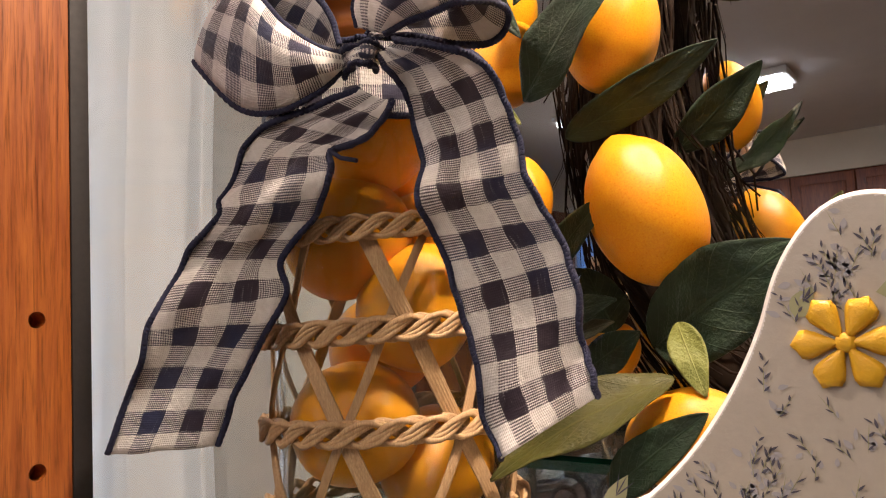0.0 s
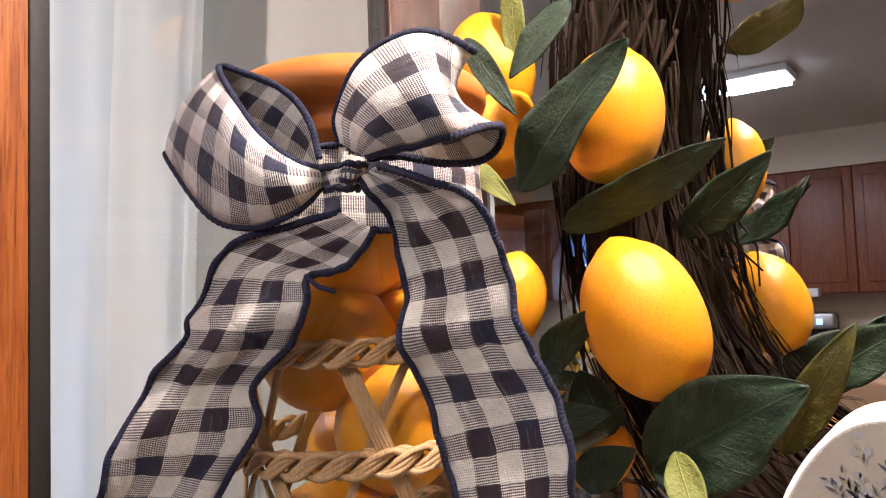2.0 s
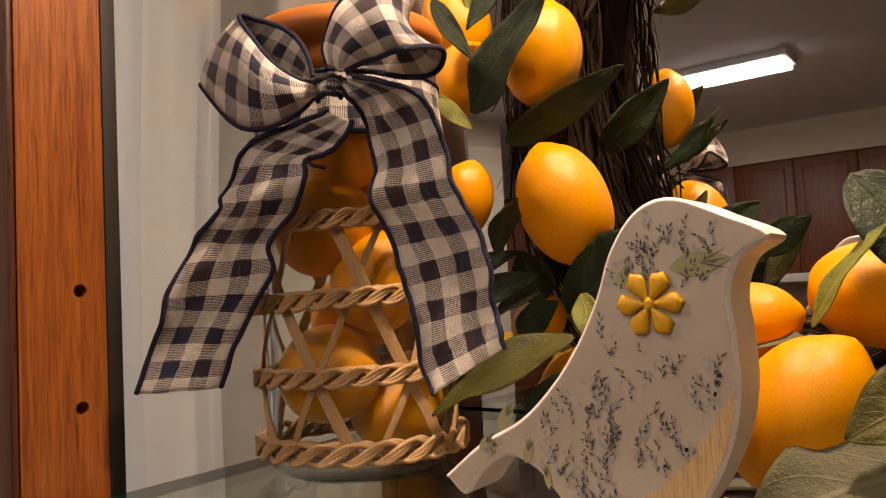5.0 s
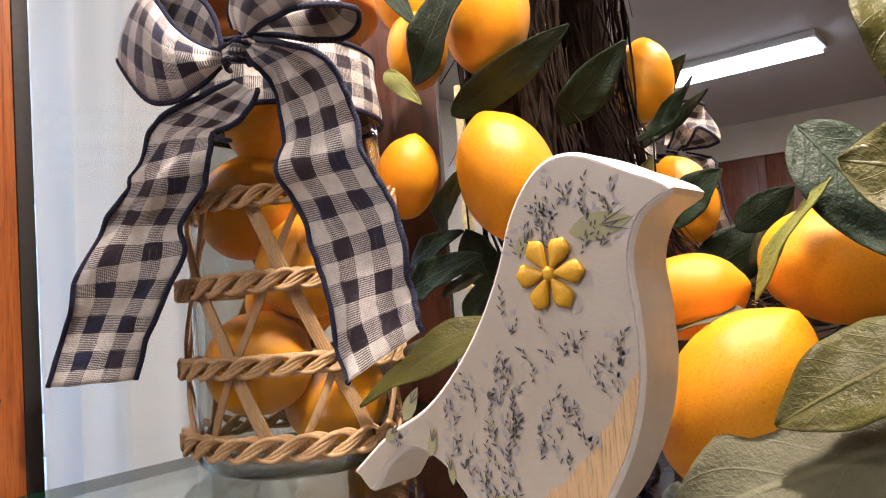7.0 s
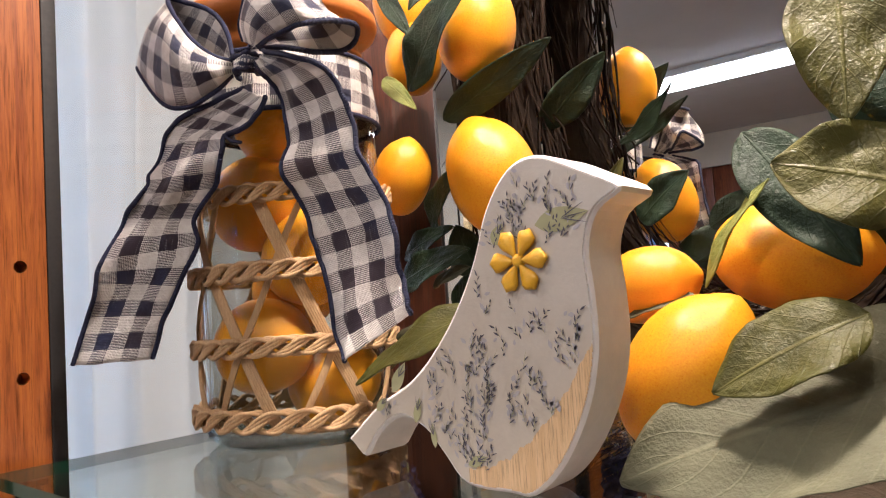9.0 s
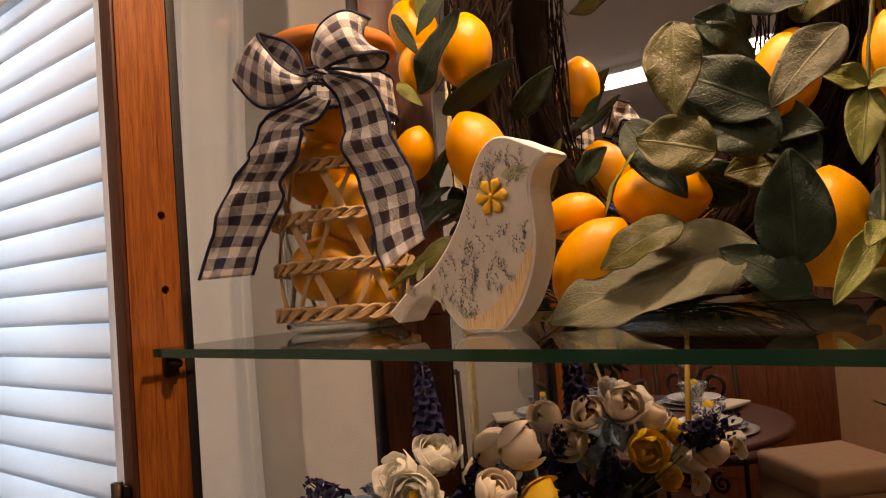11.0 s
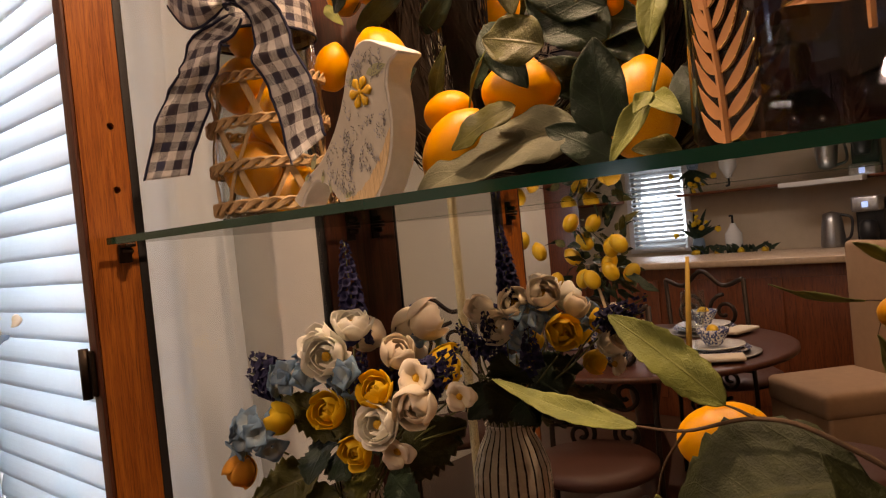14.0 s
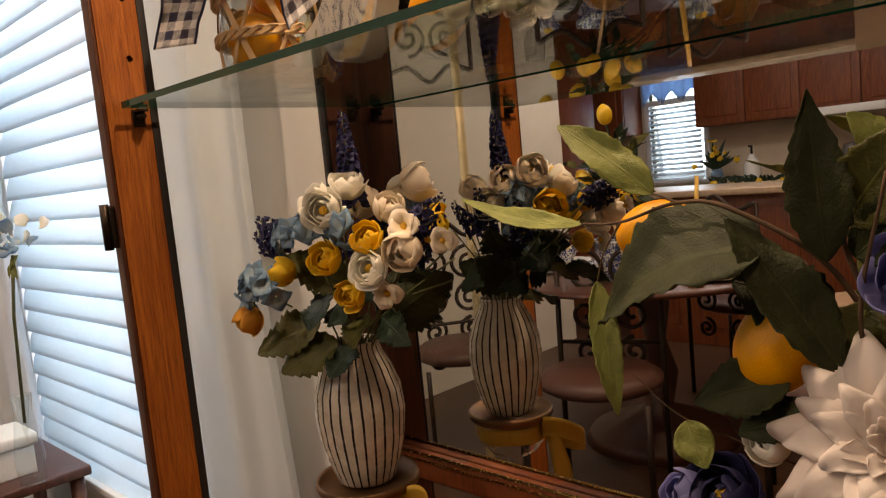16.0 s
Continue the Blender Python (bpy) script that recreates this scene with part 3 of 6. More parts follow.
def lemon(at, half, axis=(0, 0, 1), parent=None, kind=0, meshes=None, label="", name="lemon"):
    ob = new(name, (meshes or LEMONS)[kind % 3])
    q = Vector(axis).to_track_quat("Z", "X")
    base = Vector(parent.location) if parent else Vector((0, 0, 0))
    ob.parent = parent
    ob.matrix_basis = Matrix.LocRotScale(Vector(at) - base, q, Vector((half, half, half)))
    return tagged(ob, label)


def leaf_geo(base, tip, width, face, curl=0.25, cup=0.25, seed=0, serrate=0.0, blunt=0.9, wave=0.09, rib=0.016):
    """A leaf blade from base to tip; face is the way its upper side looks; curl bends its tip back, cup folds it on the midrib."""
    rnd = random.Random(seed)
    base, tip = Vector(base), Vector(tip)
    d = tip - base
    ln = d.length
    d.normalize()
    up = Vector(face)
    up = (up - d * up.dot(d)).normalized()
    side = d.cross(up)
    ph = rnd.uniform(0, 6)
    n, m, rows, uv = 34, 13, [], []
    for i in range(n + 1):
        s = i / n
        prof = (math.sin(math.pi * s ** 0.82) ** blunt) * (1 - 0.15 * s)
        prof = max(prof, 0.02 if i in (0, n) else 0)
        w = width / 2 * prof * (1 + serrate * (1, .4, -.3, -1)[i % 4])
        mid = base + d * (ln * s) + up * (ln * curl * (0.25 - (s - 0.5) ** 2) * 1.2)
        row = []
        for j in range(m):
            u = j / (m - 1) * 2 - 1
            lift = cup * w * (u * u) + wave * width * math.sin(s * 9 + ph + 2 * u) * abs(u) * prof
            lift += 0.05 * width * noise.noise(Vector((s * 5 + seed, u * 2.2, seed * 1.7))) * (0.3 + abs(u))
            lift += rib * width * (abs(math.sin(math.pi * (7 * s - 1.7 * abs(u)))) - .5) * prof * min(1, abs(u) * 4) - rib * width * .8 * (abs(u) < .1) * prof
            row.append(mid + side * (w * u) + up * lift)
            uv.append((j / (m - 1), s))
        rows.append(row)
    return sheet(rows, uv)


def leaf(parent, mat, base, tip, width, face=(0.35, -1, 0.45), curl=0.2, cup=0.2, seed=0, serrate=0.0, blunt=0.72, wave=0.09, rib=0.016, name="leaf", label=""):
    ob = part(name, leaf_geo(base, tip, width, face, curl, cup, seed, serrate, blunt, wave, rib), mat, parent, label)
    return thicken(ob, 0.0005)


# ---------------------------------------------------------------- lemon wreath
WREATH = thing("lemon_wreath", "dark twig wreath with artificial lemons and green leaves", "wreath", (0.03, 0.40, ZS + .002))
WC, WR, WT = Vector((0.008, 0.406, 1.605)), 0.142, 0.034


def rounded(a, rad):
    """A point of the wreath's squarish ring."""
    c, s = math.cos(a), math.sin(a)
    k = (abs(c) ** 2.5 + abs(s) ** 2.5) ** (-1 / 2.5)
    return rad * k * c, (rad + 0.075) * k * s


def twig_ring():
    rnd = random.Random(4)
    g = Geo()
    for k in range(620):
        a0, span = rnd.uniform(0, 2 * math.pi), rnd.uniform(0.6, 1.7)
        r0, q0, tw = WT * math.sqrt(rnd.random()) * 1.05, rnd.uniform(0, 6.28), rnd.uniform(-3, 3)
        thick = rnd.choice((0.0003, 0.0004, 0.0006, 0.0009, 0.0014))
        pts = []
        for i in range(13):
            s = i / 12
            a, q = a0 + span * s, q0 + tw * s
            rr = r0 * (1 + 0.5 * max(0, s - 0.85) * 6 * rnd.random())
            rad = WR + rr * math.cos(q) + rnd.gauss(0, .0012)
            dy = rr * math.sin(q)
            px, pz = rounded(a, rad)
            z = WC.z + pz
            pts.append((WC.x + px, min(max(WC.y + dy + 0.012 * math.sin(a), .33), YM - .004), max(z, ZS + .004)))
        g.join(tube(pts, lambda s, t=thick: t * (1.05 - 0.6 * s), 5))
    return g


tagged(part("twig_ring", twig_ring(), TWIG, WREATH, "ring of dark brown twigs"), kind="stuff")
part("ring_core", tube([(WC.x + rounded(a * .1309, WR)[0], WC.y + .012 * math.sin(a * .1309), WC.z + rounded(a * .1309, WR)[1]) for a in range(48)], WT * .62, 10, closed=True), TWIG, WREATH)
for k, (at, half, axis) in enumerate((
        ((-.096, .335, 1.4950), .0262, (-.30, -.15, .95)), ((-.1125, .350, 1.5880), .0235, (.1, 0, 1)),
        ((-.196, .382, 1.6370), .0235, (-.3, 0, 1)), ((-.190, .380, 1.5980), .0200, (.2, 0, 1)),
        ((-.158, .325, 1.5035), .0175, (.3, 0, .8)), ((-.134, .365, 1.4280), .0150, (.7, -.2, .6)), ((-.078, .312, 1.3990), .0200, (.8, -.2, .3)),
        ((.005, .305, 1.4295), .0165, (1, .1, .15)), ((.028, .285, 1.3930), .0255, (.55, .1, .8)),
        ((.057, .335, 1.4390), .0245, (1, .1, -.1)), ((.160, .335, 1.4050), .0270, (.1, .1, 1)),
        ((.210, .330, 1.500), .0220, (.1, 0, 1)), ((.138, .366, 1.510), .0220, (.3, 0, 1)),
        ((-.085, .385, 1.715), .0230, (.8, 0, .4)), ((.17, .395, 1.60), .0230, (.3, 0, 1)))):
    lemon(at, half, axis, WREATH, k)

DK, OL, GR, LT = LEAF_DARK, LEAF_OLIVE, LEAF_GREY, LEAF_LIGHT
leaf(WREATH, DK, (-.152, .33, 1.5570), (-.09, .316, 1.6110), 0.033, (0.1, -1, 0.2), .15, .12, 1)
leaf(WREATH, DK, (-.136, .36, 1.6530), (-.166, .35, 1.6170), 0.019, (0.2, -1, 0.1), .15, .12, 32)
leaf(WREATH, DK, (-.189, .345, 1.6420), (-.16, .345, 1.5960), 0.014, (0.2, -1, 0.1), .15, .12, 31)
leaf(WREATH, DK, (-.138, .345, 1.5380), (-.063, .352, 1.5710), 0.024, (0.3, -0.7, -0.5), .15, .12, 2)
leaf(WREATH, DK, (-.102, .4, 1.5330), (-.055, .4, 1.5710), 0.026, (0.3, -0.7, -0.5), .18, .15, 3)
leaf(WREATH, DK, (-.145, .335, 1.4730), (-.108, .315, 1.5000), 0.020, (0.2, -1, 0.3), .18, .15, 4)
leaf(WREATH, DK, (-.094, .33, 1.4340), (-.029, .307, 1.4730), 0.046, (0.2, -1, 0.35), .18, .15, 5)
leaf(WREATH, OL, (-.047, .345, 1.4420), (-.017, .335, 1.4930), 0.018, (0.2, -1, 0.2), .18, .15, 6)
leaf(WREATH, LT, (-.079, .315, 1.4450), (-.065, .3, 1.4170), 0.015, (0.2, -1, 0.2), .18, .15, 7)
leaf(WREATH, DK, (-.122, .35, 1.4410), (-.13, .34, 1.4720), 0.027, (0.2, -1, 0.2), .18, .15, 8)
leaf(WREATH, DK, (-.131, .335, 1.4230), (-.101, .33, 1.4410), .020, (.2, -1, .2), .18, .15, 33)
leaf(WREATH, DK, (.138, .338, 1.4850), (.07, .328, 1.5240), .046, (.2, -1, .1), .18, .15, 34)
leaf(WREATH, GR, (-.142, .33, 1.4360), (-.113, .33, 1.4460), 0.012, (0.1, -0.8, 0.6), .18, .15, 9)
leaf(WREATH, DK, (-.038, .395, 1.4660), (-.004, .385, 1.4890), 0.025, (0.1, -1, 0.3), .18, .15, 10)
leaf(WREATH, LT, (-.176, .375, 1.6310), (-.172, .365, 1.6850), 0.014, (0.4, -1, 0.1), .18, .15, 11)
leaf(WREATH, OL, (-.077, .3, 1.4240), (-.14, .262, 1.3870), 0.028, (0, -0.7, 0.8), .18, .15, 12)
leaf(WREATH, DK, (-.102, .29, 1.3800), (-.06, .285, 1.4130), 0.020, (0.1, -1, 0.4), .18, .15, 13)
leaf(WREATH, DK, (-.175, .335, 1.4380), (-.109, .325, 1.4560), 0.024, (0.2, -1, 0.4), .18, .15, 14)
leaf(WREATH, DK, (-.178, .345, 1.4560), (-.128, .335, 1.4710), 0.017, (0.2, -1, 0.3), .18, .15, 15)
leaf(WREATH, GR, (-.158, .305, 1.3930), (-.099, .295, 1.4210), 0.023, (0.1, -0.8, 0.6), .18, .15, 16)
leaf(WREATH, LT, (-.207, .365, 1.5840), (-.169, .355, 1.5530), 0.013, (0.2, -1, 0.4), .18, .15, 17)
leaf(WREATH, OL, (.09, .3, 1.5450), (.092, .285, 1.4820), 0.039, (0.2, -1, 0.1), .18, .15, 18)
leaf(WREATH, DK, (.05, .305, 1.4890), (.089, .3, 1.4320), 0.033, (0.2, -1, 0.3), .18, .15, 19)
leaf(WREATH, OL, (.114, .288, 1.4560), (.067, .28, 1.4710), 0.044, (0.1, -1, 0.35), .18, .15, 20)
leaf(WREATH, LT, (.032, .3, 1.4270), (.063, .29, 1.4670), 0.015, (-0.8, -0.5, 0.3), .18, .15, 21)
leaf(WREATH, OL, (.095, .274, 1.4160), (.048, .255, 1.3910), 0.035, (0.1, -1, 0.75), .18, .15, 22)
leaf(WREATH, GR, (.128, .300, 1.4000), (.016, .244, 1.3595), 0.078, (0.10, -.85, 0.80), .14, .10, 23)
leaf(WREATH, GR, (.028, .3, 1.4240), (0, .29, 1.4160), 0.009, (0, -0.6, 0.8), .18, .15, 24)
leaf(WREATH, DK, (.15, .3, 1.3850), (.155, .285, 1.4510), 0.045, (0.2, -1, 0.1), .18, .15, 25)
leaf(WREATH, DK, (.156, .3, 1.3690), (.111, .285, 1.3980), 0.030, (0.1, -1, 0.5), .18, .15, 26)
leaf(WREATH, GR, (.186, .29, 1.5140), (.151, .272, 1.4730), 0.033, (0.2, -1, 0.5), .18, .15, 27)
leaf(WREATH, DK, (.136, .34, 1.4620), (.075, .33, 1.5070), 0.054, (0.2, -1, 0.3), .18, .15, 28)
leaf(WREATH, OL, (.203, .3, 1.3680), (.178, .28, 1.3730), 0.023, (0.1, -1, 0.7), .18, .15, 29)
leaf(WREATH, OL, (-.060, .352, 1.690), (-.118, .346, 1.672), .036, (.1, -.9, -.3), .18, .15, 30)
for k in range(16):
    a = .35 * math.sin(k * 1.9)
    z = 1.40 + .018 * k
    leaf(WREATH, DK if k % 3 else OL, (.125 + .02 * math.sin(k * 2.3), .372, z), (.125 + .02 * math.sin(k * 2.3) + .055 * math.cos(k * 1.3), .352, z + .03 * math.sin(k * 1.1)), .036, (a, -1, .1), .2, .2, 110 + k)
leaf(WREATH, DK, (.205, .32, 1.52), (.240, .30, 1.548), .032, (.3, -1, .4), .2, .2, 28)
leaf(WREATH, DK, (.19, .34, 1.43), (.225, .33, 1.375), .045, (.2, -1, .2), .2, .2, 29)

# light green sprig that hangs down at the wreath's side
STALK = [(.200, .335, 1.560), (.196, .318, 1.520), (.193, .310, 1.483), (.198, .296, 1.440), (.199, .272, 1.404)]
part("sprig_stem", tube(catmull(STALK, 6), .0013, 7), STEM, WREATH, "thin light green stem")
for k, (b, t, w) in enumerate((((.193, .309, 1.483), (.171, .300, 1.492), .017), ((.193, .309, 1.483), (.222, .292, 1.475), .017),
                               ((.193, .309, 1.481), (.188, .295, 1.437), .022), ((.199, .271, 1.403), (.224, .255, 1.386), .015),
                               ((.199, .271, 1.403), (.176, .255, 1.364), .017), ((.199, .271, 1.405), (.193, .258, 1.392), .012))):
    leaf(WREATH, LT, b, t, w, (.2, -1, .4), .2, .35, 40 + k)


# ---------------------------------------------------------------- raffia jar with lemons
JX, JY, JR = -0.197, 0.271, 0.0515
JAR = thing("raffia_jar", "glass storage jar in woven raffia with a terracotta lid", "jar", (JX, JY, ZS))
body = lathe([(0, .0), (.044, .0), (.0485, .003), (.0505, .010), (JR, .020), (JR, .165), (.0515, .178), (.047, .190), (.046, .214),
              (.0445, .214), (.0455, .190), (.050, .176), (JR - .002, .165), (JR - .002, .020), (.0485, .010), (.044, .007), (0, .006)], 56)
o = part("glass_body", body.mesh("glass_body", JAR_GLASS), JAR_GLASS, JAR, "clear glass")
o.visible_shadow = False
part("lid", lathe([(0, .215), (.0440, .211), (.0445, .216), (.0460, .217), (.0460, .2195), (.0442, .2205), (.0442, .2285), (.0500, .2300), (.0545, .2325), (.0558, .2360), (.0555, .2405),
                   (.0530, .2440), (.0500, .2450), (.0475, .2425), (.046, .236), (0, .234)], 56).mesh("lid", TERRACOTTA), TERRACOTTA, JAR, "orange terracotta lid with a rolled rim")
g = Geo()
for k in range(90):
    a = 2 * math.pi * k / 90
    g.join(tube([(.0500 * math.cos(a), .0500 * math.sin(a), .0045), (.0512 * math.cos(a), .0512 * math.sin(a), .0085)], .0009, 5))
o = part("ribbed_foot", g.mesh("ribbed_foot", JAR_GLASS), JAR_GLASS, JAR)
o.visible_shadow = False


def braid(z, r, tilt, seed, strands=3, thick=0.0023, amp=0.0026, turns=13):
    """A ring of raffia strands twisted round each other."""
    rnd = random.Random(seed)
    for s in range(strands):
        g = Geo()
        for lane in range(3):
            pts, n = [], 150
            for i in range(n):
                a = 2 * math.pi * i / n
                q = turns * a + 2 * math.pi * s / strands
                rr = r + amp * math.cos(q) * 0.8 + (lane - 1) * .0008 * math.sin(q)
                zz = z + amp * 1.5 * math.sin(q) + (lane - 1) * .0019 * math.cos(q) + tilt * math.sin(a + seed) + rnd.gauss(0, .00015)
                pts.append((rr * math.cos(a), rr * math.sin(a), zz))
            g.join(tube(pts, thick * .50, 5, closed=True))
        part("braid_strand", g.mesh("braid_strand", RAFFIA), RAFFIA, JAR)


for k, z in enumerate((.134, .093, .053, .0155)):
    braid(z, JR + .0045, .0014, k, thick=.0026 if k else .0022, amp=.0032 if k == 3 else .0026, turns=11 - k)


def lattice(a0, turn, seed):
    """A flat ribbed strand of raffia that climbs aslant round the jar."""
    rnd = random.Random(seed)
    g, vs, fs = Geo(), [], []
    n, m, wide = 15, 16, .046 + rnd.uniform(-.006, .008)
    for i in range(n):
        s = i / (n - 1)
        mid = a0 + turn * s + .012 * math.sin(s * 7 + seed)
        lift = JR + .0018 + .0012 * math.sin(s * 9.4 + seed)
        for j in range(m):
            u = j / (m - 1) * 2 - 1
            r = lift + .0008 * abs(math.sin(u * 7.9 + .6 * math.sin(s * 5 + seed))) + .0004 * (1 - u * u)
            vs.append((r * math.cos(mid + wide * u), r * math.sin(mid + wide * u), .014 + .120 * s + .0016 * u))
        for j in range(m):
            u = 1 - j / (m - 1) * 2
            vs.append(((lift - .0006) * math.cos(mid + wide * u), (lift - .0006) * math.sin(mid + wide * u), .014 + .120 * s + .0016 * u))
    w = 2 * m
    for i in range(n - 1):
        fs += [(i * w + k, i * w + (k + 1) % w, (i + 1) * w + (k + 1) % w, (i + 1) * w + k) for k in range(w)]
    return g.add(vs, fs)


for k in range(7):
    for turn in (1.05, -1.05):
        part("raffia_strand", lattice(2 * math.pi * k / 7 + (0.22 if turn > 0 else 0), turn, k + (20 if turn < 0 else 0)).mesh("raffia_strand", RAFFIA), RAFFIA, JAR)

for k, (dx, dy, z, h, ax) in enumerate((
        (-.003, -.0215, .0525, .0258, (1, .2, .2)), (.010, .018, .030, .0250, (.2, 1, .3)), (-.016, .014, .084, .0245, (.1, .8, .5)),
        (.0215, -.006, .1010, .0250, (.3, .3, 1)), (-.004, -.0200, .1330, .0262, (.9, .2, .35)), (.009, .017, .132, .0245, (.8, .5, .3)),
        (.008, -.0120, .1800, .0245, (.3, .2, 1)), (-.016, .012, .1720, .0240, (1, .1, .5)))):
    o = lemon((JX + dx, JY + dy, ZS + z), h, ax, None, k, ROUND_LEMONS, "orange-yellow artificial lemon inside the glass jar")
    tagged(o, category="lemon", group="lemons in the jar")

# ---------------------------------------------------------------- gingham bow
BOW = thing("gingham_bow", "navy and white gingham ribbon bow with wired edges", "bow", (-.155, .215, 1.550))


def ribbon(name, left, right, waves, label="", seed=0, bulge=0.0, mid=None):
    """A strip between two edge curves, with ripples along it, and a corded wire along each edge."""
    A, B = catmull(left, 10), catmull(right, 10)
    M = catmull(mid, 10) if mid else [(a + b) / 2 for a, b in zip(A, B)]
    n, m = len(A), 13
    rows, uv, length = [], [], 0.0
    width = sum((a - b).length for a, b in zip(A, B)) / n
    for i in range(n):
        if i:
            length += ((A[i] + B[i]) / 2 - (A[i - 1] + B[i - 1]) / 2).length
        d = ((A[min(i + 1, n - 1)] + B[min(i + 1, n - 1)]) - (A[max(i - 1, 0)] + B[max(i - 1, 0)])).normalized()
        c = (B[i] - A[i]).normalized()
        nor = d.cross(c).normalized()
        row = []
        for j in range(m):
            s = j / (m - 1)
            f = i / (n - 1)
            off = waves * (math.sin(f * 10 + seed + 3.6 * s) * 0.8 + math.sin(f * 19 + seed * 2 - 4 * s) * 0.35) * (0.5 + .6 * abs(s - .5)) + bulge * math.sin(math.pi * s)
            at = A[i] * ((1 - s) * (1 - 2 * s)) + M[i] * (4 * s * (1 - s)) + B[i] * (s * (2 * s - 1))
            off += waves * (1.3 * noise.noise(Vector((f * 7 + s * 2.5 + seed, s * 1.6 - f * 2, seed))) + 0.5 * noise.noise(Vector((f * 9 + s * 7, seed, s * 5 - f * 6))))
            row.append(at + nor * off + c * (waves * (.75 * noise.noise(Vector((f * 7 + s, seed * 3.1, 0))) + .42 * noise.noise(Vector((f * 17 + s * 2, seed * 1.3, 4))))))
            uv.append((s, length / 0.046))
        rows.append(row)
    strip = part(name, sheet(rows, uv), GINGHAM, BOW, label)
    thicken(strip, 0.0004)
    for j in (0, m - 1):
        line = [row[j] for row in rows]
        fine = catmull(line, 4)
        g = tube([p + Vector((0, 0, .00035 * math.sin(k * 1.5))) for k, p in enumerate(fine)], lambda s: .0013, 6)
        w = part("wired_edge", g, NAVY_CORD, strip, "navy corded edge")
        w.location = (0, 0, 0)
    return strip


ribbon("tail", [(-.155, .214, 1.5370), (-.173, .208, 1.5350), (-.195, .203, 1.5310), (-.206, .198, 1.5220), (-.213, .192, 1.5050), (-.213, .19, 1.4950), (-.226, .186, 1.4820), (-.235, .18, 1.4620), (-.24, .178, 1.4480), (-.247, .173, 1.4300), (-.257, .169, 1.4060)],
       [(-.142, .214, 1.5320), (-.147, .212, 1.5230), (-.157, .212, 1.5180), (-.167, .208, 1.5160), (-.164, .205, 1.5050), (-.175, .206, 1.4940), (-.192, .206, 1.4790), (-.191, .204, 1.4650), (-.205, .202, 1.4440), (-.215, .2, 1.4290), (-.224, .196, 1.4070)],
       .0030, seed=1)
ribbon("tail", [(-.146, .212, 1.5490), (-.141, .214, 1.5420), (-.14, .218, 1.5340), (-.139, .222, 1.5230), (-.135, .222, 1.5080), (-.134, .22, 1.4960), (-.132, .225, 1.4850), (-.128, .228, 1.4670), (-.127, .23, 1.4510), (-.124, .231, 1.4350), (-.123, .233, 1.4170), (-.116, .234, 1.4030)],
       [(-.136, .212, 1.5520), (-.115, .214, 1.5440), (-.107, .222, 1.5380), (-.104, .23, 1.5280), (-.1, .232, 1.5150), (-.097, .232, 1.4990), (-.095, .238, 1.4870), (-.092, .242, 1.4740), (-.088, .244, 1.4590), (-.088, .245, 1.4430), (-.086, .246, 1.4320), (-.085, .247, 1.4230)],
       .0030, seed=3)
ribbon("loop", [(-.163, .212, 1.5540), (-.173, .205, 1.5590), (-.185, .202, 1.5700), (-.198, .202, 1.5850), (-.211, .206, 1.5990), (-.202, .212, 1.5960), (-.183, .214, 1.5860), (-.171, .214, 1.5730), (-.166, .214, 1.5580)],
       [(-.164, .212, 1.5470), (-.168, .206, 1.5400), (-.187, .202, 1.5350), (-.212, .202, 1.5410), (-.245, .206, 1.5690), (-.245, .212, 1.5660), (-.21, .214, 1.5550), (-.183, .214, 1.5500), (-.167, .214, 1.5500)],
       .0006, seed=5, mid=[(-.161, .211, 1.5500), (-.166, .199, 1.5490), (-.179, .193, 1.5530), (-.198, .193, 1.5660), (-.234, .204, 1.5860), (-.23, .214, 1.5880), (-.199, .214, 1.5740), (-.179, .214, 1.5640), (-.167, .214, 1.5540)])
ribbon("loop", [(-.157, .214, 1.5630), (-.155, .212, 1.5730), (-.142, .21, 1.5870), (-.123, .216, 1.5940), (-.11, .23, 1.5890), (-.125, .236, 1.5940), (-.134, .226, 1.5850), (-.145, .217, 1.5680), (-.152, .214, 1.5590)],
       [(-.14, .211, 1.5550), (-.127, .207, 1.5550), (-.115, .207, 1.5550), (-.105, .214, 1.5580), (-.11, .246, 1.5660), (-.116, .248, 1.5570), (-.126, .236, 1.5540), (-.136, .222, 1.5560), (-.143, .214, 1.5550)],
       .0008, seed=8, mid=[(-.147, .211, 1.5580), (-.137, .203, 1.5640), (-.121, .2, 1.5690), (-.108, .206, 1.5730), (-.117, .232, 1.5750), (-.126, .24, 1.5750), (-.128, .228, 1.5690), (-.139, .218, 1.5620), (-.149, .214, 1.5570)])
ribbon("knot", [(-0.1694, 0.2220, 1.5552), (-0.1608, 0.2120, 1.5539), (-0.1514, 0.2070, 1.5527), (-0.1464, 0.2100, 1.5533), (-0.1514, 0.2210, 1.5545)],
       [(-0.1708, 0.2220, 1.5483), (-0.1593, 0.2110, 1.5465), (-0.1500, 0.2060, 1.5452), (-0.1464, 0.2090, 1.5452), (-0.1528, 0.2210, 1.5471)],
       .0012, seed=2, bulge=-.0012)
part("wire_end", tube([(-.168, .208, 1.5170), (-.162, .208, 1.5130), (-.155, .209, 1.5110)], .0009, 6), NAVY_CORD, BOW)
ring_lo = [(JX + .0530 * math.cos(a), JY + .0530 * math.sin(a), 1.533) for a in [-1.0 + i * 6.283 / 24 for i in range(25)]]
ring_hi = [(JX + .0515 * math.cos(a), JY + .0515 * math.sin(a), 1.566) for a in [-1.0 + i * 6.283 / 24 for i in range(25)]]
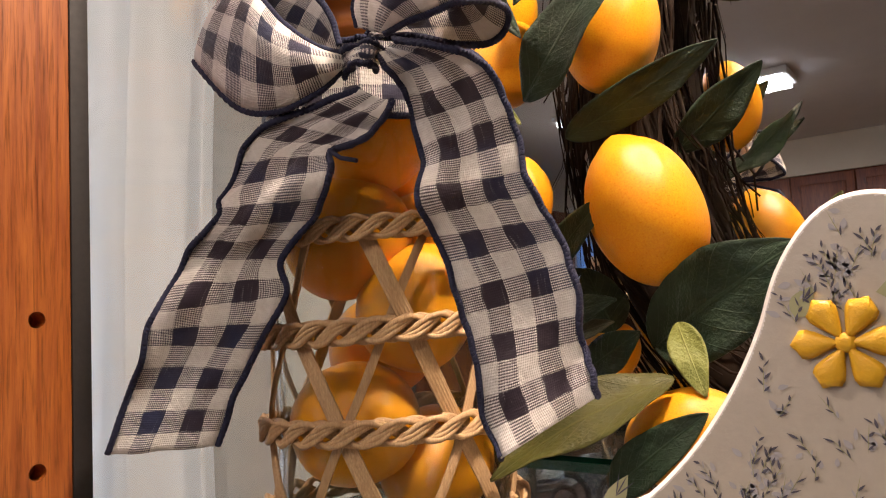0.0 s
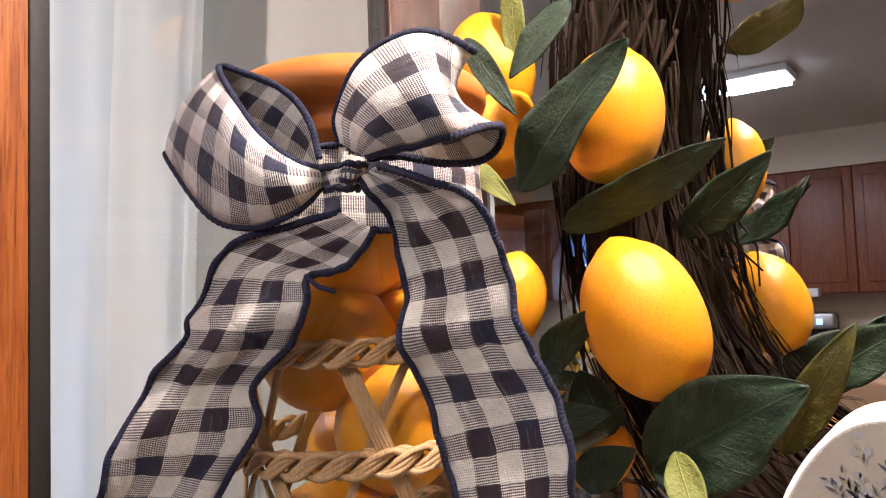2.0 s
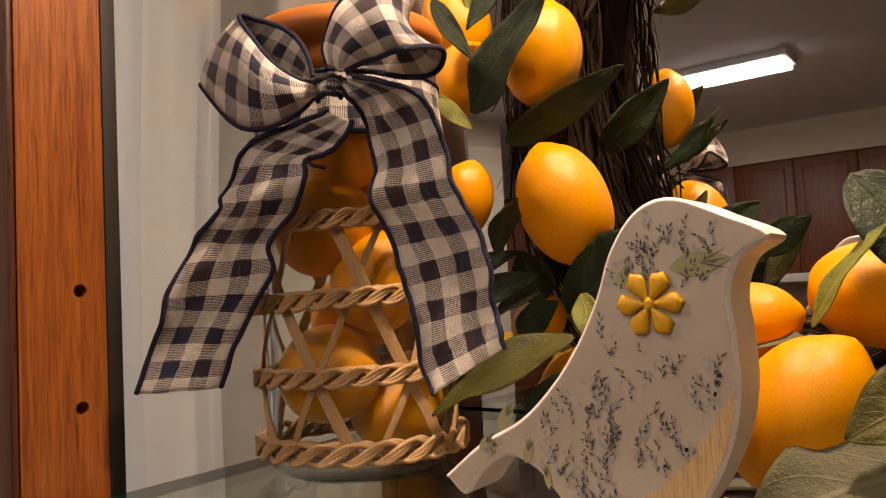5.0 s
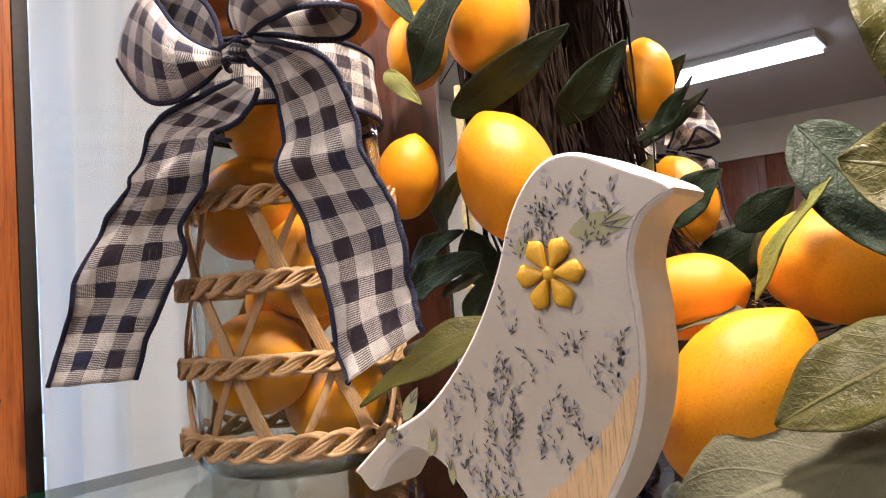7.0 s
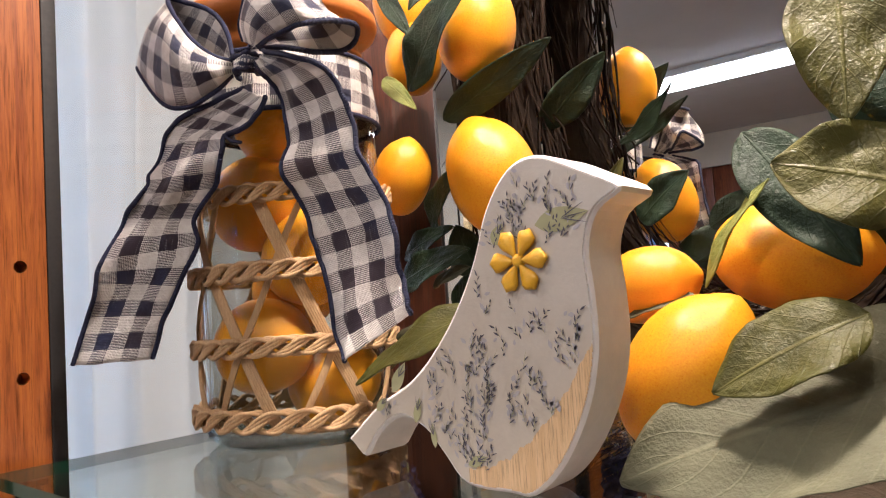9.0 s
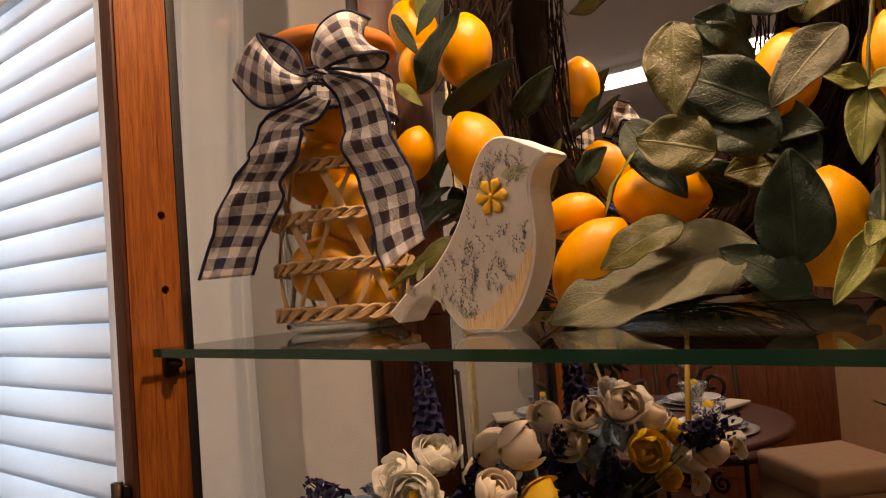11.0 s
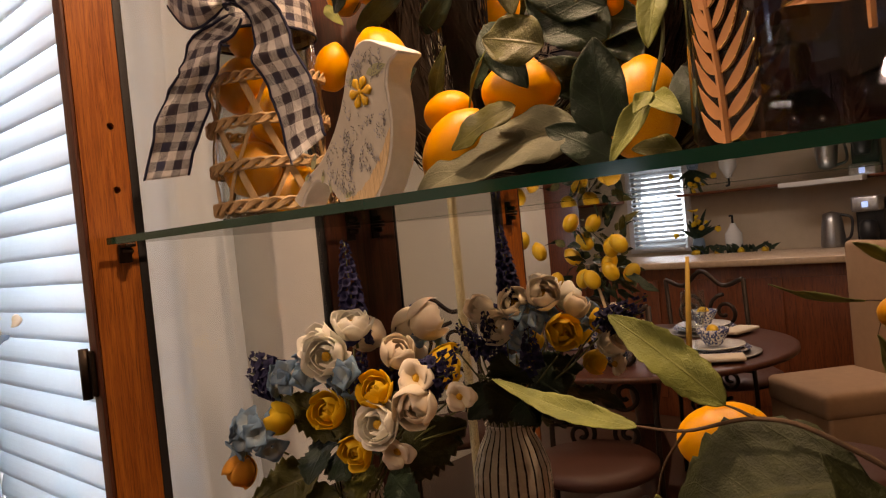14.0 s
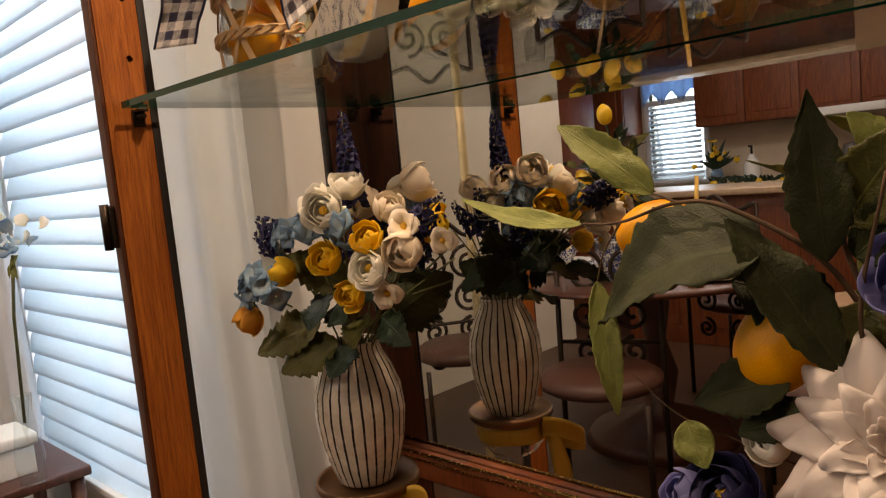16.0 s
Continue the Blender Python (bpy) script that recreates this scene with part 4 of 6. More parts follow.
ribbon("band", ring_lo, ring_hi, .0008, seed=4)

# ---------------------------------------------------------------- painted bird
BIRD = thing("wooden_bird", "white painted wooden bird with lavender print", "ornament", (-.03, .226, ZS))
PAPER = plain("printed_paper", (0.53, 0.48, 0.405), 0.36, 0.06, 90, 0.15, 0.25)
EDGE_WHITE = plain("white_edge_paint", (0.78, 0.75, 0.72), 0.5, 0.06, 150, 0.3)
INK = plain("dark_ink", (0.085, 0.08, 0.11), 0.6, bump=0)
LILAC = plain("lilac_ink", (0.40, 0.385, 0.41), 0.6, bump=0)
SAGE = plain("sage_ink", (0.36, 0.36, 0.20), 0.6, bump=0)
YELLOW_PAINT = plain("yellow_paint", (0.72, 0.40, 0.015), 0.35, 0.1, 200, 0.4)
BIRD_LINE = catmull([(-.107, .371), (-.088, .386), (-.068, .397), (-.053, .411), (-.041, .427), (-.032, .444), (-.026, .460), (-.018, .472),
                     (-.009, .478), (.002, .478), (.016, .4715), (.031, .4630), (.0215, .456), (.0170, .444), (.018, .429), (.018, .410), (.013, .390),
                     (.002, .370), (-.011, .358), (-.022, .3575), (-.042, .3585), (-.053, .369), (-.062, .378), (-.075, .382), (-.087, .375), (-.097, .364), (-.107, .371)], 4)[:-1]
BIRD_LINE = [(p.x, p.y + 1.0) for p in (Vector((a[0], a[1], 0)) for a in BIRD_LINE)]
BY0, BY1 = .215, .2405


def inset(line, d):
    n, out = len(line), []
    for i in range(n):
        a, b = Vector(line[i - 1]), Vector(line[(i + 1) % n])
        t = (b - a).normalized()
        out.append((line[i][0] + t.y * d, line[i][1] - t.x * d))
    return out


def bird_body():
    g, n, e = Geo(), len(BIRD_LINE), .0011
    inner = inset(BIRD_LINE, e)
    rings = [[(x, BY0, z) for x, z in inner], [(x, BY0 + e, z) for x, z in BIRD_LINE], [(x, BY1 - e, z) for x, z in BIRD_LINE], [(x, BY1, z) for x, z in inner]]
    vs = [p for r in rings for p in r]
    fs = [(k * n + i, k * n + (i + 1) % n, (k + 1) * n + (i + 1) % n, (k + 1) * n + i) for k in range(3) for i in range(n)]
    fs += [tuple(range(n))[::-1], tuple(3 * n + i for i in range(n))]
    return g.add(vs, fs)


part("body", bird_body(), EDGE_WHITE, BIRD, smooth=False)


def inside(x, z, line):
    c, n = False, len(line)
    for i in range(n):
        (x1, z1), (x2, z2) = line[i - 1], line[i]
        if (z1 > z) != (z2 > z) and x < (x2 - x1) * (z - z1) / (z2 - z1) + x1:
            c = not c
    return c


# the printed paper covers the face but for a bare wooden breast
def bare(x, z):
    return x > -.04 and z < 1.365 + 15 * (x + .04) ** 2 + .0006 * math.sin(x * 700) + .0003 * math.sin(x * 1900)


def face_layer(y, want, step=.0004):
    g = Geo()
    line = inset(BIRD_LINE, .0016)
    idx, vs, fs = {}, [], []

    def vert(i, j):
        if (i, j) not in idx:
            idx[i, j] = len(vs)
            vs.append((-.108 + i * step, y, ZS + j * step))
        return idx[i, j]

    for i in range(344):
        for j in range(312):
            x, z = -.108 + (i + .5) * step, ZS + (j + .5) * step
            if inside(x, z, line) and bare(x, z) == want:
                fs.append((vert(i, j), vert(i + 1, j), vert(i + 1, j + 1), vert(i, j + 1)))
    return g.add(vs, fs)


part("printed_face", face_layer(BY0 - .0004, False), PAPER, BIRD, "white paper printed with lavender sprigs", smooth=False)
part("bare_breast", face_layer(BY0 - .0004, True), PALE_WOOD, BIRD, "bare pale wood", smooth=False)


def stroke(g, x, z, ang, ln, w, y):
    """A small leaf-shaped brush mark."""
    c, s = math.cos(ang), math.sin(ang)
    pts = [(q / 8, .5 * math.sin(math.pi * (q / 8) ** .8)) for q in range(9)]
    pts += [(a, -b) for a, b in pts[::-1][1:-1]]
    g.add([(x + (a * ln) * c - (b * w) * s, y, z + (a * ln) * s + (b * w) * c) for a, b in pts], [tuple(range(len(pts)))])


def print_marks():
    rnd = random.Random(11)
    ink, lil, sage = Geo(), Geo(), Geo()
    line = inset(BIRD_LINE, .0065)
    made = 0
    while made < 112:
        x, z = rnd.uniform(-.10, .02), rnd.uniform(1.362, 1.475)
        if not inside(x, z, line) or bare(x, z):
            continue
        if 1.425 < z < 1.448 and -.026 < x < .01:
            continue
        made += 1
        a = rnd.uniform(.9, 2.3)
        ca, sa = math.cos(a), math.sin(a)
        stroke(sage, x - .003 * ca, z - .003 * sa, a, .0085, .00022, BY0 - .0008)
        for k in range(rnd.choice((3, 4, 5, 6))):
            q, sd = .0016 * k - .002, 1 if k % 2 else -1
            stroke(ink if rnd.random() < .75 else lil, x + q * ca, z + q * sa, a + sd * rnd.uniform(.35, .8), rnd.uniform(.0014, .0032), rnd.uniform(.0004, .00075), BY0 - .0008)
        if rnd.random() < .75:
            for k in range(3):
                stroke(lil, x + rnd.gauss(0, .002), z + rnd.gauss(0, .002), a + rnd.gauss(0, .9), rnd.uniform(.002, .004), rnd.uniform(.001, .0018), BY0 - .0006)
    for x, z, a, ln, w in ((-.003, 1.4535, .12, .022, .0085), (-.0215, 1.448, 1.05, .009, .006), (-.078, 1.392, 1.0, .015, .006), (-.066, 1.380, 1.3, .011, .004),
                           (-.040, 1.366, .4, .010, .004), (-.088, 1.384, .7, .009, .004), (-.056, 1.371, 1.7, .010, .003)):
        stroke(sage, x, z, a, ln, w, BY0 - .0007)
        for k in range(3):
            stroke(ink, x + ln * .5 * math.cos(a), z + ln * .5 * math.sin(a), a + (k - 1) * .35, ln * .5, .0004, BY0 - .0010)
    return ink, lil, sage


for nm, gg, mt in zip(("ink_sprigs", "lilac_petals", "sage_leaves"), print_marks(), (INK, LILAC, SAGE)):
    tagged(part(nm, gg, mt, BIRD, smooth=False), kind="stuff")


def petal_flower(cx, cz, y, r, count):
    """A moulded flower of rounded petals round a dimpled middle."""
    petals = []
    for k in range(count):
        a0 = 2 * math.pi * k / count + .03
        rows = []
        for i in range(7):
            s = i / 6
            w = (.045 + .40 * s) * r * math.sqrt(max(.02, 1 - max(0, (s - .50) / .50) ** 2 * .97))
            row = []
            for j in range(7):
                u = j / 6 * 2 - 1
                rr, tt = (.12 + .88 * s - .06 * u * u * s) * r, w * u
                h = .0022 + .0005 * (1 - u * u) * math.sin(math.pi * s) - .0006 * (s > .9) - .0006 * abs(u) ** 3
                row.append((cx + rr * math.cos(a0) - tt * math.sin(a0), y - h, cz + rr * math.sin(a0) + tt * math.cos(a0)))
            rows.append(row)
        petals.append(sheet(rows))
    return petals


FL = part("flower", lathe([(0, .0026), (.0012, .0028), (.0024, .0020), (.0026, 0)], 16).mesh("flower_button", YELLOW_PAINT), YELLOW_PAINT, BIRD, "yellow painted wooden flower")
FL.matrix_basis = Matrix.Translation((-.0105 - BIRD.location.x, BY0 - BIRD.location.y, 1.4415 - ZS)) @ Matrix.Rotation(radians(90), 4, "X")
for pg in petal_flower(-.0105, 1.4415, BY0, .0126, 6):
    o = part("petal", pg, YELLOW_PAINT, BIRD)
    thicken(o, .0012, 1.0)
BIRD.location += Vector((.006, .005, 0))

# ---------------------------------------------------------------- navy glass vase with copper fronds
GX, GY, GR_ = .295, .285, .072
GV = thing("glass_vase", "dark navy glass vase with raised copper fern fronds", "vase", (GX, GY, ZS))
o = part("glass_body", lathe([(0, .004), (GR_ - .010, .004), (GR_ - .004, .007), (GR_, .014), (GR_ - .001, .09), (GR_, .135), (GR_ + .004, .160), (GR_ + .012, .185), (GR_ + .016, .20),
                  (GR_ + .013, .20), (GR_ + .001, .160), (GR_ - .003, .135), (GR_ - .004, .02), (0, .010)], 64).mesh("glass_body", NAVY_GLASS), NAVY_GLASS, GV)
o.visible_shadow = False
part("foot_ring", lathe([(GR_ - .012, .0), (GR_ - .006, .0), (GR_ - .004, .004), (GR_ - .012, .004), (GR_ - .012, 0)], 48).mesh("foot_ring", NAVY_GLASS), NAVY_GLASS, GV)


def frond(a0, z0, height, half, lean):
    """A fern frond that lies on the vase: leaflets either side of a curved rib; and its gilt outline."""
    g, rim = Geo(), []

    def on(s, h, up=.0008):
        a = a0 + s / GR_
        r = GR_ + up
        return (r * math.cos(a), r * math.sin(a), h)

    rib = [on(lean * (f / 12) ** 2, z0 + height * f / 12, .0012) for f in range(13)]
    g.join(tube(rib, lambda s: .0016 * (1.1 - s), 6))
    for k in range(11):
        f = .03 + .92 * k / 10
        s0, h0 = lean * f * f, z0 + height * f
        ln = half * (1.0 - .72 * abs(f - .28) ** 1.1)
        for side in (-1, 1):
            ang = .72 + .55 * f
            outline = []
            for q in range(10):
                t = q / 9
                w = .0036 * math.sin(math.pi * t ** .8) * (1 - .3 * f)
                outline.append((t, w))
            loop = [(t, w) for t, w in outline] + [(t, -w) for t, w in outline[::-1][1:-1]]
            pts = []
            for t, w in loop:
                ds = side * (ln * t * math.cos(ang)) - w * math.sin(ang) * side
                dh = ln * t * math.sin(ang) * (.45 + .55 * t) + w * math.cos(ang)
                pts.append(on(s0 + ds, h0 + dh))
            top = len(pts)
            g.add(pts, [tuple(range(top))])
            if side > 0:
                rim.append([on(s0 + side * (ln * t * math.cos(ang)) + w * math.sin(ang), h0 + ln * t * math.sin(ang) * (.45 + .55 * t) - w * math.cos(ang), .0014) for t, w in outline])
    return g, rim


def fan(a0, z0, ln, count, spread):
    """A fan of long narrow leaflets on the vase."""
    g, rim = Geo(), []
    for k in range(count):
        ang = (k / (count - 1) - .5) * 2 * spread
        length = ln * (1 - .25 * abs(ang) / spread) * (1 + .08 * math.sin(k * 2.7))
        left, right = [], []
        for q in range(10):
            t = q / 9
            w = .0036 * math.sin(math.pi * t ** .75)
            bend = ang + .25 * t * (1 if ang > 0 else -1)
            for sgn, out in ((1, left), (-1, right)):
                s = length * t * math.sin(bend) + sgn * w * math.cos(bend)
                h = length * t * math.cos(bend) - sgn * w * math.sin(bend)
                a = a0 + s / GR_
                out.append(((GR_ + .0009) * math.cos(a), (GR_ + .0009) * math.sin(a), z0 + h))
        pts = left + right[::-1][1:-1]
        g.add(pts, [tuple(range(len(pts)))])
        rim.append([(x * 1.008, y * 1.008, z) for x, y, z in left])
    stem = [((GR_ + .001) * math.cos(a0), (GR_ + .001) * math.sin(a0), z0 - .014 + .016 * i / 4) for i in range(5)]
    return g.join(tube(stem, .0014, 6)), rim


for made in (fan(-1.08, .062, .046, 7, 1.25), fan(-.45, .030, .050, 7, 1.15)):
    fr = part("palm_fan", made[0].mesh("palm_fan", COPPER, False), COPPER, GV, "raised copper palm leaf")
    thicken(fr, .0006, 1.0)
    rg = Geo()
    for r in made[1]:
        rg.join(tube(r, .0004, 5))
    part("gilt_rim", rg.mesh("gilt_rim", GILT), GILT, GV)

for a0, z0, h, half, lean in ((-2.04, .004, .124, .033, -.022), (.1, .01, .13, .030, .004), (1.1, .01, .13, .030, .0), (2.4, .01, .13, .030, .0)):
    gg, rims = frond(a0, z0, h, half, lean)
    fr = part("fern_frond", gg.mesh("fern_frond", COPPER, False), COPPER, GV, "raised copper fern frond")
    thicken(fr, .0006, 1.0)
    rg = Geo()
    for r in rims:
        rg.join(tube(r, .0004, 5))
    part("gilt_rim", rg.mesh("gilt_rim", GILT), GILT, GV)

# ---------------------------------------------------------------- striped vase with a flower bunch
VX, VY, VZ = -.184, .320, .922
VASE = thing("striped_vase", "cream ceramic vase with dark vertical stripes", "vase", (VX, VY, VZ))
CERAMIC = material("striped_ceramic", (0.6, 0.55, 0.47), 0.25)
nn = Nodes(CERAMIC)
sp = nn.node("SeparateXYZ")
nn.link(nn.coords(), sp.inputs[0])
ang = nn.math("ARCTAN2", sp.outputs[1], sp.outputs[0])
st = nn.math("FRACT", nn.math("MULTIPLY", nn.math("ADD", ang, nn.math("MULTIPLY", nn.noise(nn.coords(), 18, 2), 0.08)), 26 / 6.2832))
nn.colour(nn.mix(nn.grey(nn.math("ABSOLUTE", nn.math("SUBTRACT", st, 0.5)), 0.10, 0.125), (0.02, 0.016, 0.02), nn.ramp(nn.noise(nn.coords(), 60, 4), [(0.3, (0.50, 0.44, 0.36)), (0.7, (0.64, 0.58, 0.49))])))
nn.rough(nn.grey(nn.noise(nn.coords(), 90, 3), .3, .7, .18, .34))
VPROF = [(0, .0), (.030, .0), (.033, .003), (.040, .022), (.0475, .052), (.0505, .080), (.0485, .106), (.0400, .130), (.0315, .146), (.0290, .154), (.0300, .158),
         (.0275, .158), (.0265, .152), (.030, .140), (.030, .13), (0, .13)]
part("body", lathe(VPROF, 60).mesh("body", CERAMIC), CERAMIC, VASE)
part("lip", tube([(.0290 * math.cos(k * .2244), .0290 * math.sin(k * .2244), .1585) for k in range(28)], .0017, 8, closed=True).mesh("lip", CERAMIC), CERAMIC, VASE, "rounded cream lip")

STAND = thing("glass_pedestal", "crystal pedestal dish with a bronze rim and yellow ribbon", "pedestal", (VX, VY, CZ0))
part("rim", lathe([(.0, .293), (.045, .293), (.052, .291), (.058, .296), (.0595, .302), (.058, .306), (.055, .304), (.050, .2985), (0, .2985)], 48).mesh("rim", plain("aged_bronze", (.16, .085, .04), .35, .3, 80, .3, .6)), None, STAND, "mottled bronze rim")
o = part("bowl", lathe([(.046, .292), (.048, .280), (.043, .262), (.030, .245), (.012, .236), (.009, .20), (.011, .13), (.009, .06), (.014, .03), (.040, .010), (.046, .0), (0, .0)], 40, flute=.05, flutes=20).mesh("bowl", JAR_GLASS), JAR_GLASS, STAND, "cut crystal bowl and stem")
o.visible_shadow = False
YRIB = translucent(plain("yellow_ribbon", (.62, .40, .06), .5, .1, 120, .2), .25, (.7, .45, .08))
ribg = []
for k in range(40):
    a = 2 * math.pi * k / 39
    ribg.append([((.050 + .002 * math.sin(5 * a)) * math.cos(a), (.050 + .002 * math.sin(5 * a)) * math.sin(a), .268 + .022 * j / 4) for j in range(5)])
thicken(part("ribbon_band", sheet(ribg).mesh("ribbon_band", YRIB), YRIB, STAND, "yellow ribbon"), .0004)
for sgn, hgt in ((1, .05), (-1, .03)):
    rows = []
    for k in range(25):
        a = math.pi * 2 * k / 24
        c = Vector((.05 + .028 - .028 * math.cos(a), sgn * .02 * math.sin(a) - .012, .278 + .016 * math.sin(a) * sgn))
        rows.append([c + Vector((0, .004 * math.cos(a), (j / 4 - .5) * .026)) for j in range(5)])
    thicken(part("ribbon_loop", sheet(rows).mesh("ribbon_loop", YRIB), YRIB, STAND), .0004)
rows = []
for k in range(16):
    s = k / 15
    rows.append([Vector((.052 + .020 * s + .004 * math.sin(5 * s), -.02 - .006 * s, .275 - .12 * s)) + Vector(((j / 4 - .5) * .022, .006 * math.sin(4 * s + j * .7), 0)) for j in range(5)])
thicken(part("ribbon_tail", sheet(rows).mesh("ribbon_tail", YRIB), YRIB, STAND), .0004)


def petal_mat(name, base, tip, rough=0.6):
    m = material(name, base, rough, 0, 0.3)
    n = Nodes(m)
    uvn = n.node("UVMap")
    sep = n.node("SeparateXYZ")
    n.link(uvn.outputs[0], sep.inputs[0])
    mixf = n.math("ADD", sep.outputs[1], n.math("MULTIPLY", n.math("SUBTRACT", n.noise(n.coords(), 140, 3), .5), .5))
    n.colour(n.ramp(mixf, [(.1, base), (.75, tip)]))
    n.bump(n.noise(n.coords(), 500, 3), .25, .0006)
    return translucent(m, .34, tuple(min(1, c * 1.1) for c in tip))


P_WHITE = petal_mat("white_petal", (.86, .80, .60), (.95, .91, .84))
P_CREAM = petal_mat("cream_petal", (.78, .64, .40), (.88, .79, .66))
P_YELLOW = petal_mat("yellow_petal", (.72, .38, .012), (.88, .62, .05))
P_BLUE = petal_mat("blue_petal", (.52, .60, .58), (.20, .33, .47))
P_NAVY = petal_mat("navy_petal", (.020, .018, .06), (.035, .035, .11))
P_VIOLET = petal_mat("violet_petal", (.16, .15, .36), (.26, .26, .52))
P_ORANGE = petal_mat("orange_petal", (.62, .26, .03), (.72, .34, .05))
P_DAHLIA = petal_mat("dahlia_petal", (.62, .52, .46), (.78, .71, .67))
CENTRE = plain("flower_centre", (.62, .34, .02), .7, .3, 400, .8)
BUNCH = thing("flower_bunch", "artificial bunch of white, yellow and blue flowers in a vase", "flowers", (VX, VY, VZ + .131))


def frame_of(out):
    return Vector(out).to_track_quat("Z", "Y").to_matrix()


def petal(at, out, spin, r0, length, width, open_, cupped, wav=0.0, seed=0, n=8, m=9, tip=.8, point=0.0):
    """One petal that grows from r0 off the axis 'out' and leans out by the angle open_."""
    R = frame_of(out) @ Matrix.Rotation(spin, 3, "Z")
    rows, uv = [], []
    for i in range(n):
        s = i / (n - 1)
        bend = open_ * (.45 + .55 * s)
        w = width * math.sin(math.pi * (.13 + s * .62)) ** .7 * (1 if s < .95 else tip) * (1 - point * max(0, s - .45) / .55)
        row = []
        for j in range(m):
            u = j / (m - 1) * 2 - 1
            ls = length * s * (1 - .20 * u * u * s)
            rad = r0 + ls * math.sin(bend) - cupped * width * u * u
            hgt = ls * math.cos(bend) + cupped * width * .3 * u * u - .10 * length * max(0, s - .8) * 5 * (bend > .7)
            row.append(Vector(at) + R @ Vector((rad, w * u * .5, hgt + wav * math.sin(4 * u + seed + 6 * s) * s)))
            uv.append((j / (m - 1), s))
        rows.append(row)
    return sheet(rows, uv)


def cup_petal(at, out, spin, rad, top, half, flare, seed, n=9, m=11):
    """One petal wrapped on a ball of radius rad, from below up to the angle top off the axis, its rim turned out by flare."""
    R = frame_of(out)
    rows, uv = [], []
    for i in range(n):
        s = i / (n - 1)
        row = []
        for j in range(m):
            u = j / (m - 1) * 2 - 1
            sv = s * (1 - .16 * u * u - .05 * math.cos(3 * u + seed))
            th = radians(172 - (172 - top) * sv)
            ph = spin + u * half * (.45 + .55 * min(1, s * 2.2)) * (1 - .22 * max(0, s - .6) * 2.5)
            rr = rad * (1 + flare * max(0, s - .55) ** 2 * 4 - .05 * u * u + .05 * u) + rad * .035 * math.sin(5 * u + seed + 4 * s) * s
            row.append(Vector(at) + R @ Vector((rr * math.sin(th) * math.cos(ph), rr * math.sin(th) * math.sin(ph), rr * (math.cos(th) * .92))))
            uv.append((j / (m - 1), s))
        rows.append(row)
    return sheet(rows, uv)


def bloom(parent, name, mat, at, out, r, layers, label, seed=0, centre=True):
    """A flower of whorls of petals: each layer has a count, an opening angle, a length, a width and a cup."""
    rnd = random.Random(seed)
    core = lathe([(0, .004), (.0035, .0035), (.005, .001), (.004, -.002), (0, -.006)], 12)
    g = Geo().join(core, Matrix.Translation(at) @ frame_of(out).to_4x4() @ Matrix.Diagonal((r / .02, r / .02, r / .02, 1)))
    head = part(name, g, CENTRE if centre else mat, parent, label)
    if layers[0] == "ball":
        for li, (count, rad, top, half, flare) in enumerate(layers[1]):
            for k in range(count):
                p = cup_petal(at, out, 6.2832 * k / count + li * .7 + rnd.gauss(0, .12), r * rad * rnd.uniform(.96, 1.04), top + rnd.gauss(0, 5), half, flare, rnd.uniform(0, 6))
                o = part("petal", p, mat, head)
                o.location = (0, 0, 0)
                thicken(o, .0004)
        return head
    for li, (count, op, ln, wd, cp) in enumerate(layers):
        for k in range(count):
            p = petal(at, out, 6.2832 * k / count + li * .5 + rnd.gauss(0, .08), r * .10, r * ln * rnd.uniform(.93, 1.07), r * wd, op + rnd.gauss(0, .08), cp, r * .04, rnd.uniform(0, 6))
            o = part("petal", p, mat, head)
            o.location = (0, 0, 0)
            thicken(o, .0004)
    return head


ROSE = ("ball", ((3, .34, 12, 1.1, .1), (3, .52, 22, 1.15, .15), (4, .74, 36, .95, .22), (5, .95, 58, .85, .30)))
OPEN = ("ball", ((4, .55, 38, .95, .1), (4, .74, 40, 1.0, .15), (5, .93, 52, .9, .22), (5, 1.05, 72, .8, .30)))
CUP = ("ball", ((3, .55, 15, 1.2, .05), (3, .78, 26, 1.25, .1), (4, .98, 44, 1.0, .2)))
PANSY = ((3, 1.15, 1.0, 1.2, .05), (2, .8, .9, 1.2, .1))
bloom(BUNCH, "white_rose", P_WHITE, (-.126, .252, 1.232), (.45, -.8, .20), .0178, OPEN, "open white rose with a yellow middle", 1)
bloom(BUNCH, "white_rose", P_WHITE, (-.152, .264, 1.240), (-.1, -.7, .6), .0180, ROSE, "white rose", 2)
bloom(BUNCH, "white_rose", P_WHITE, (-.134, .292, 1.255), (.3, -.2, .9), .0160, OPEN, "white rose", 3)
bloom(BUNCH, "cream_blossom", P_CREAM, (-.085, .300, 1.228), (.5, -.2, .7), .0160, CUP, "cream blossom", 4)
bloom(BUNCH, "yellow_rose", P_YELLOW, (-.122, .245, 1.185), (.25, -.85, .35), .0165, ROSE, "yellow rose", 5, False)
bloom(BUNCH, "yellow_rose", P_YELLOW, (-.076, .262, 1.203), (.3, -.7, .6), .0155, ROSE, "yellow rose", 6, False)
bloom(BUNCH, "yellow_rose", P_YELLOW, (-.196, .243, 1.171), (-.5, -.7, .4), .0160, CUP, "yellow rose bud", 7, False)
bloom(BUNCH, "yellow_rose", P_YELLOW, (-.098, .252, 1.150), (.2, -.9, -.1), .0150, ROSE, "yellow rose", 8, False)
bloom(BUNCH, "white_rose", P_WHITE, (-.070, .255, 1.176), (.25, -.9, .25), .0168, OPEN, "white rose", 9)
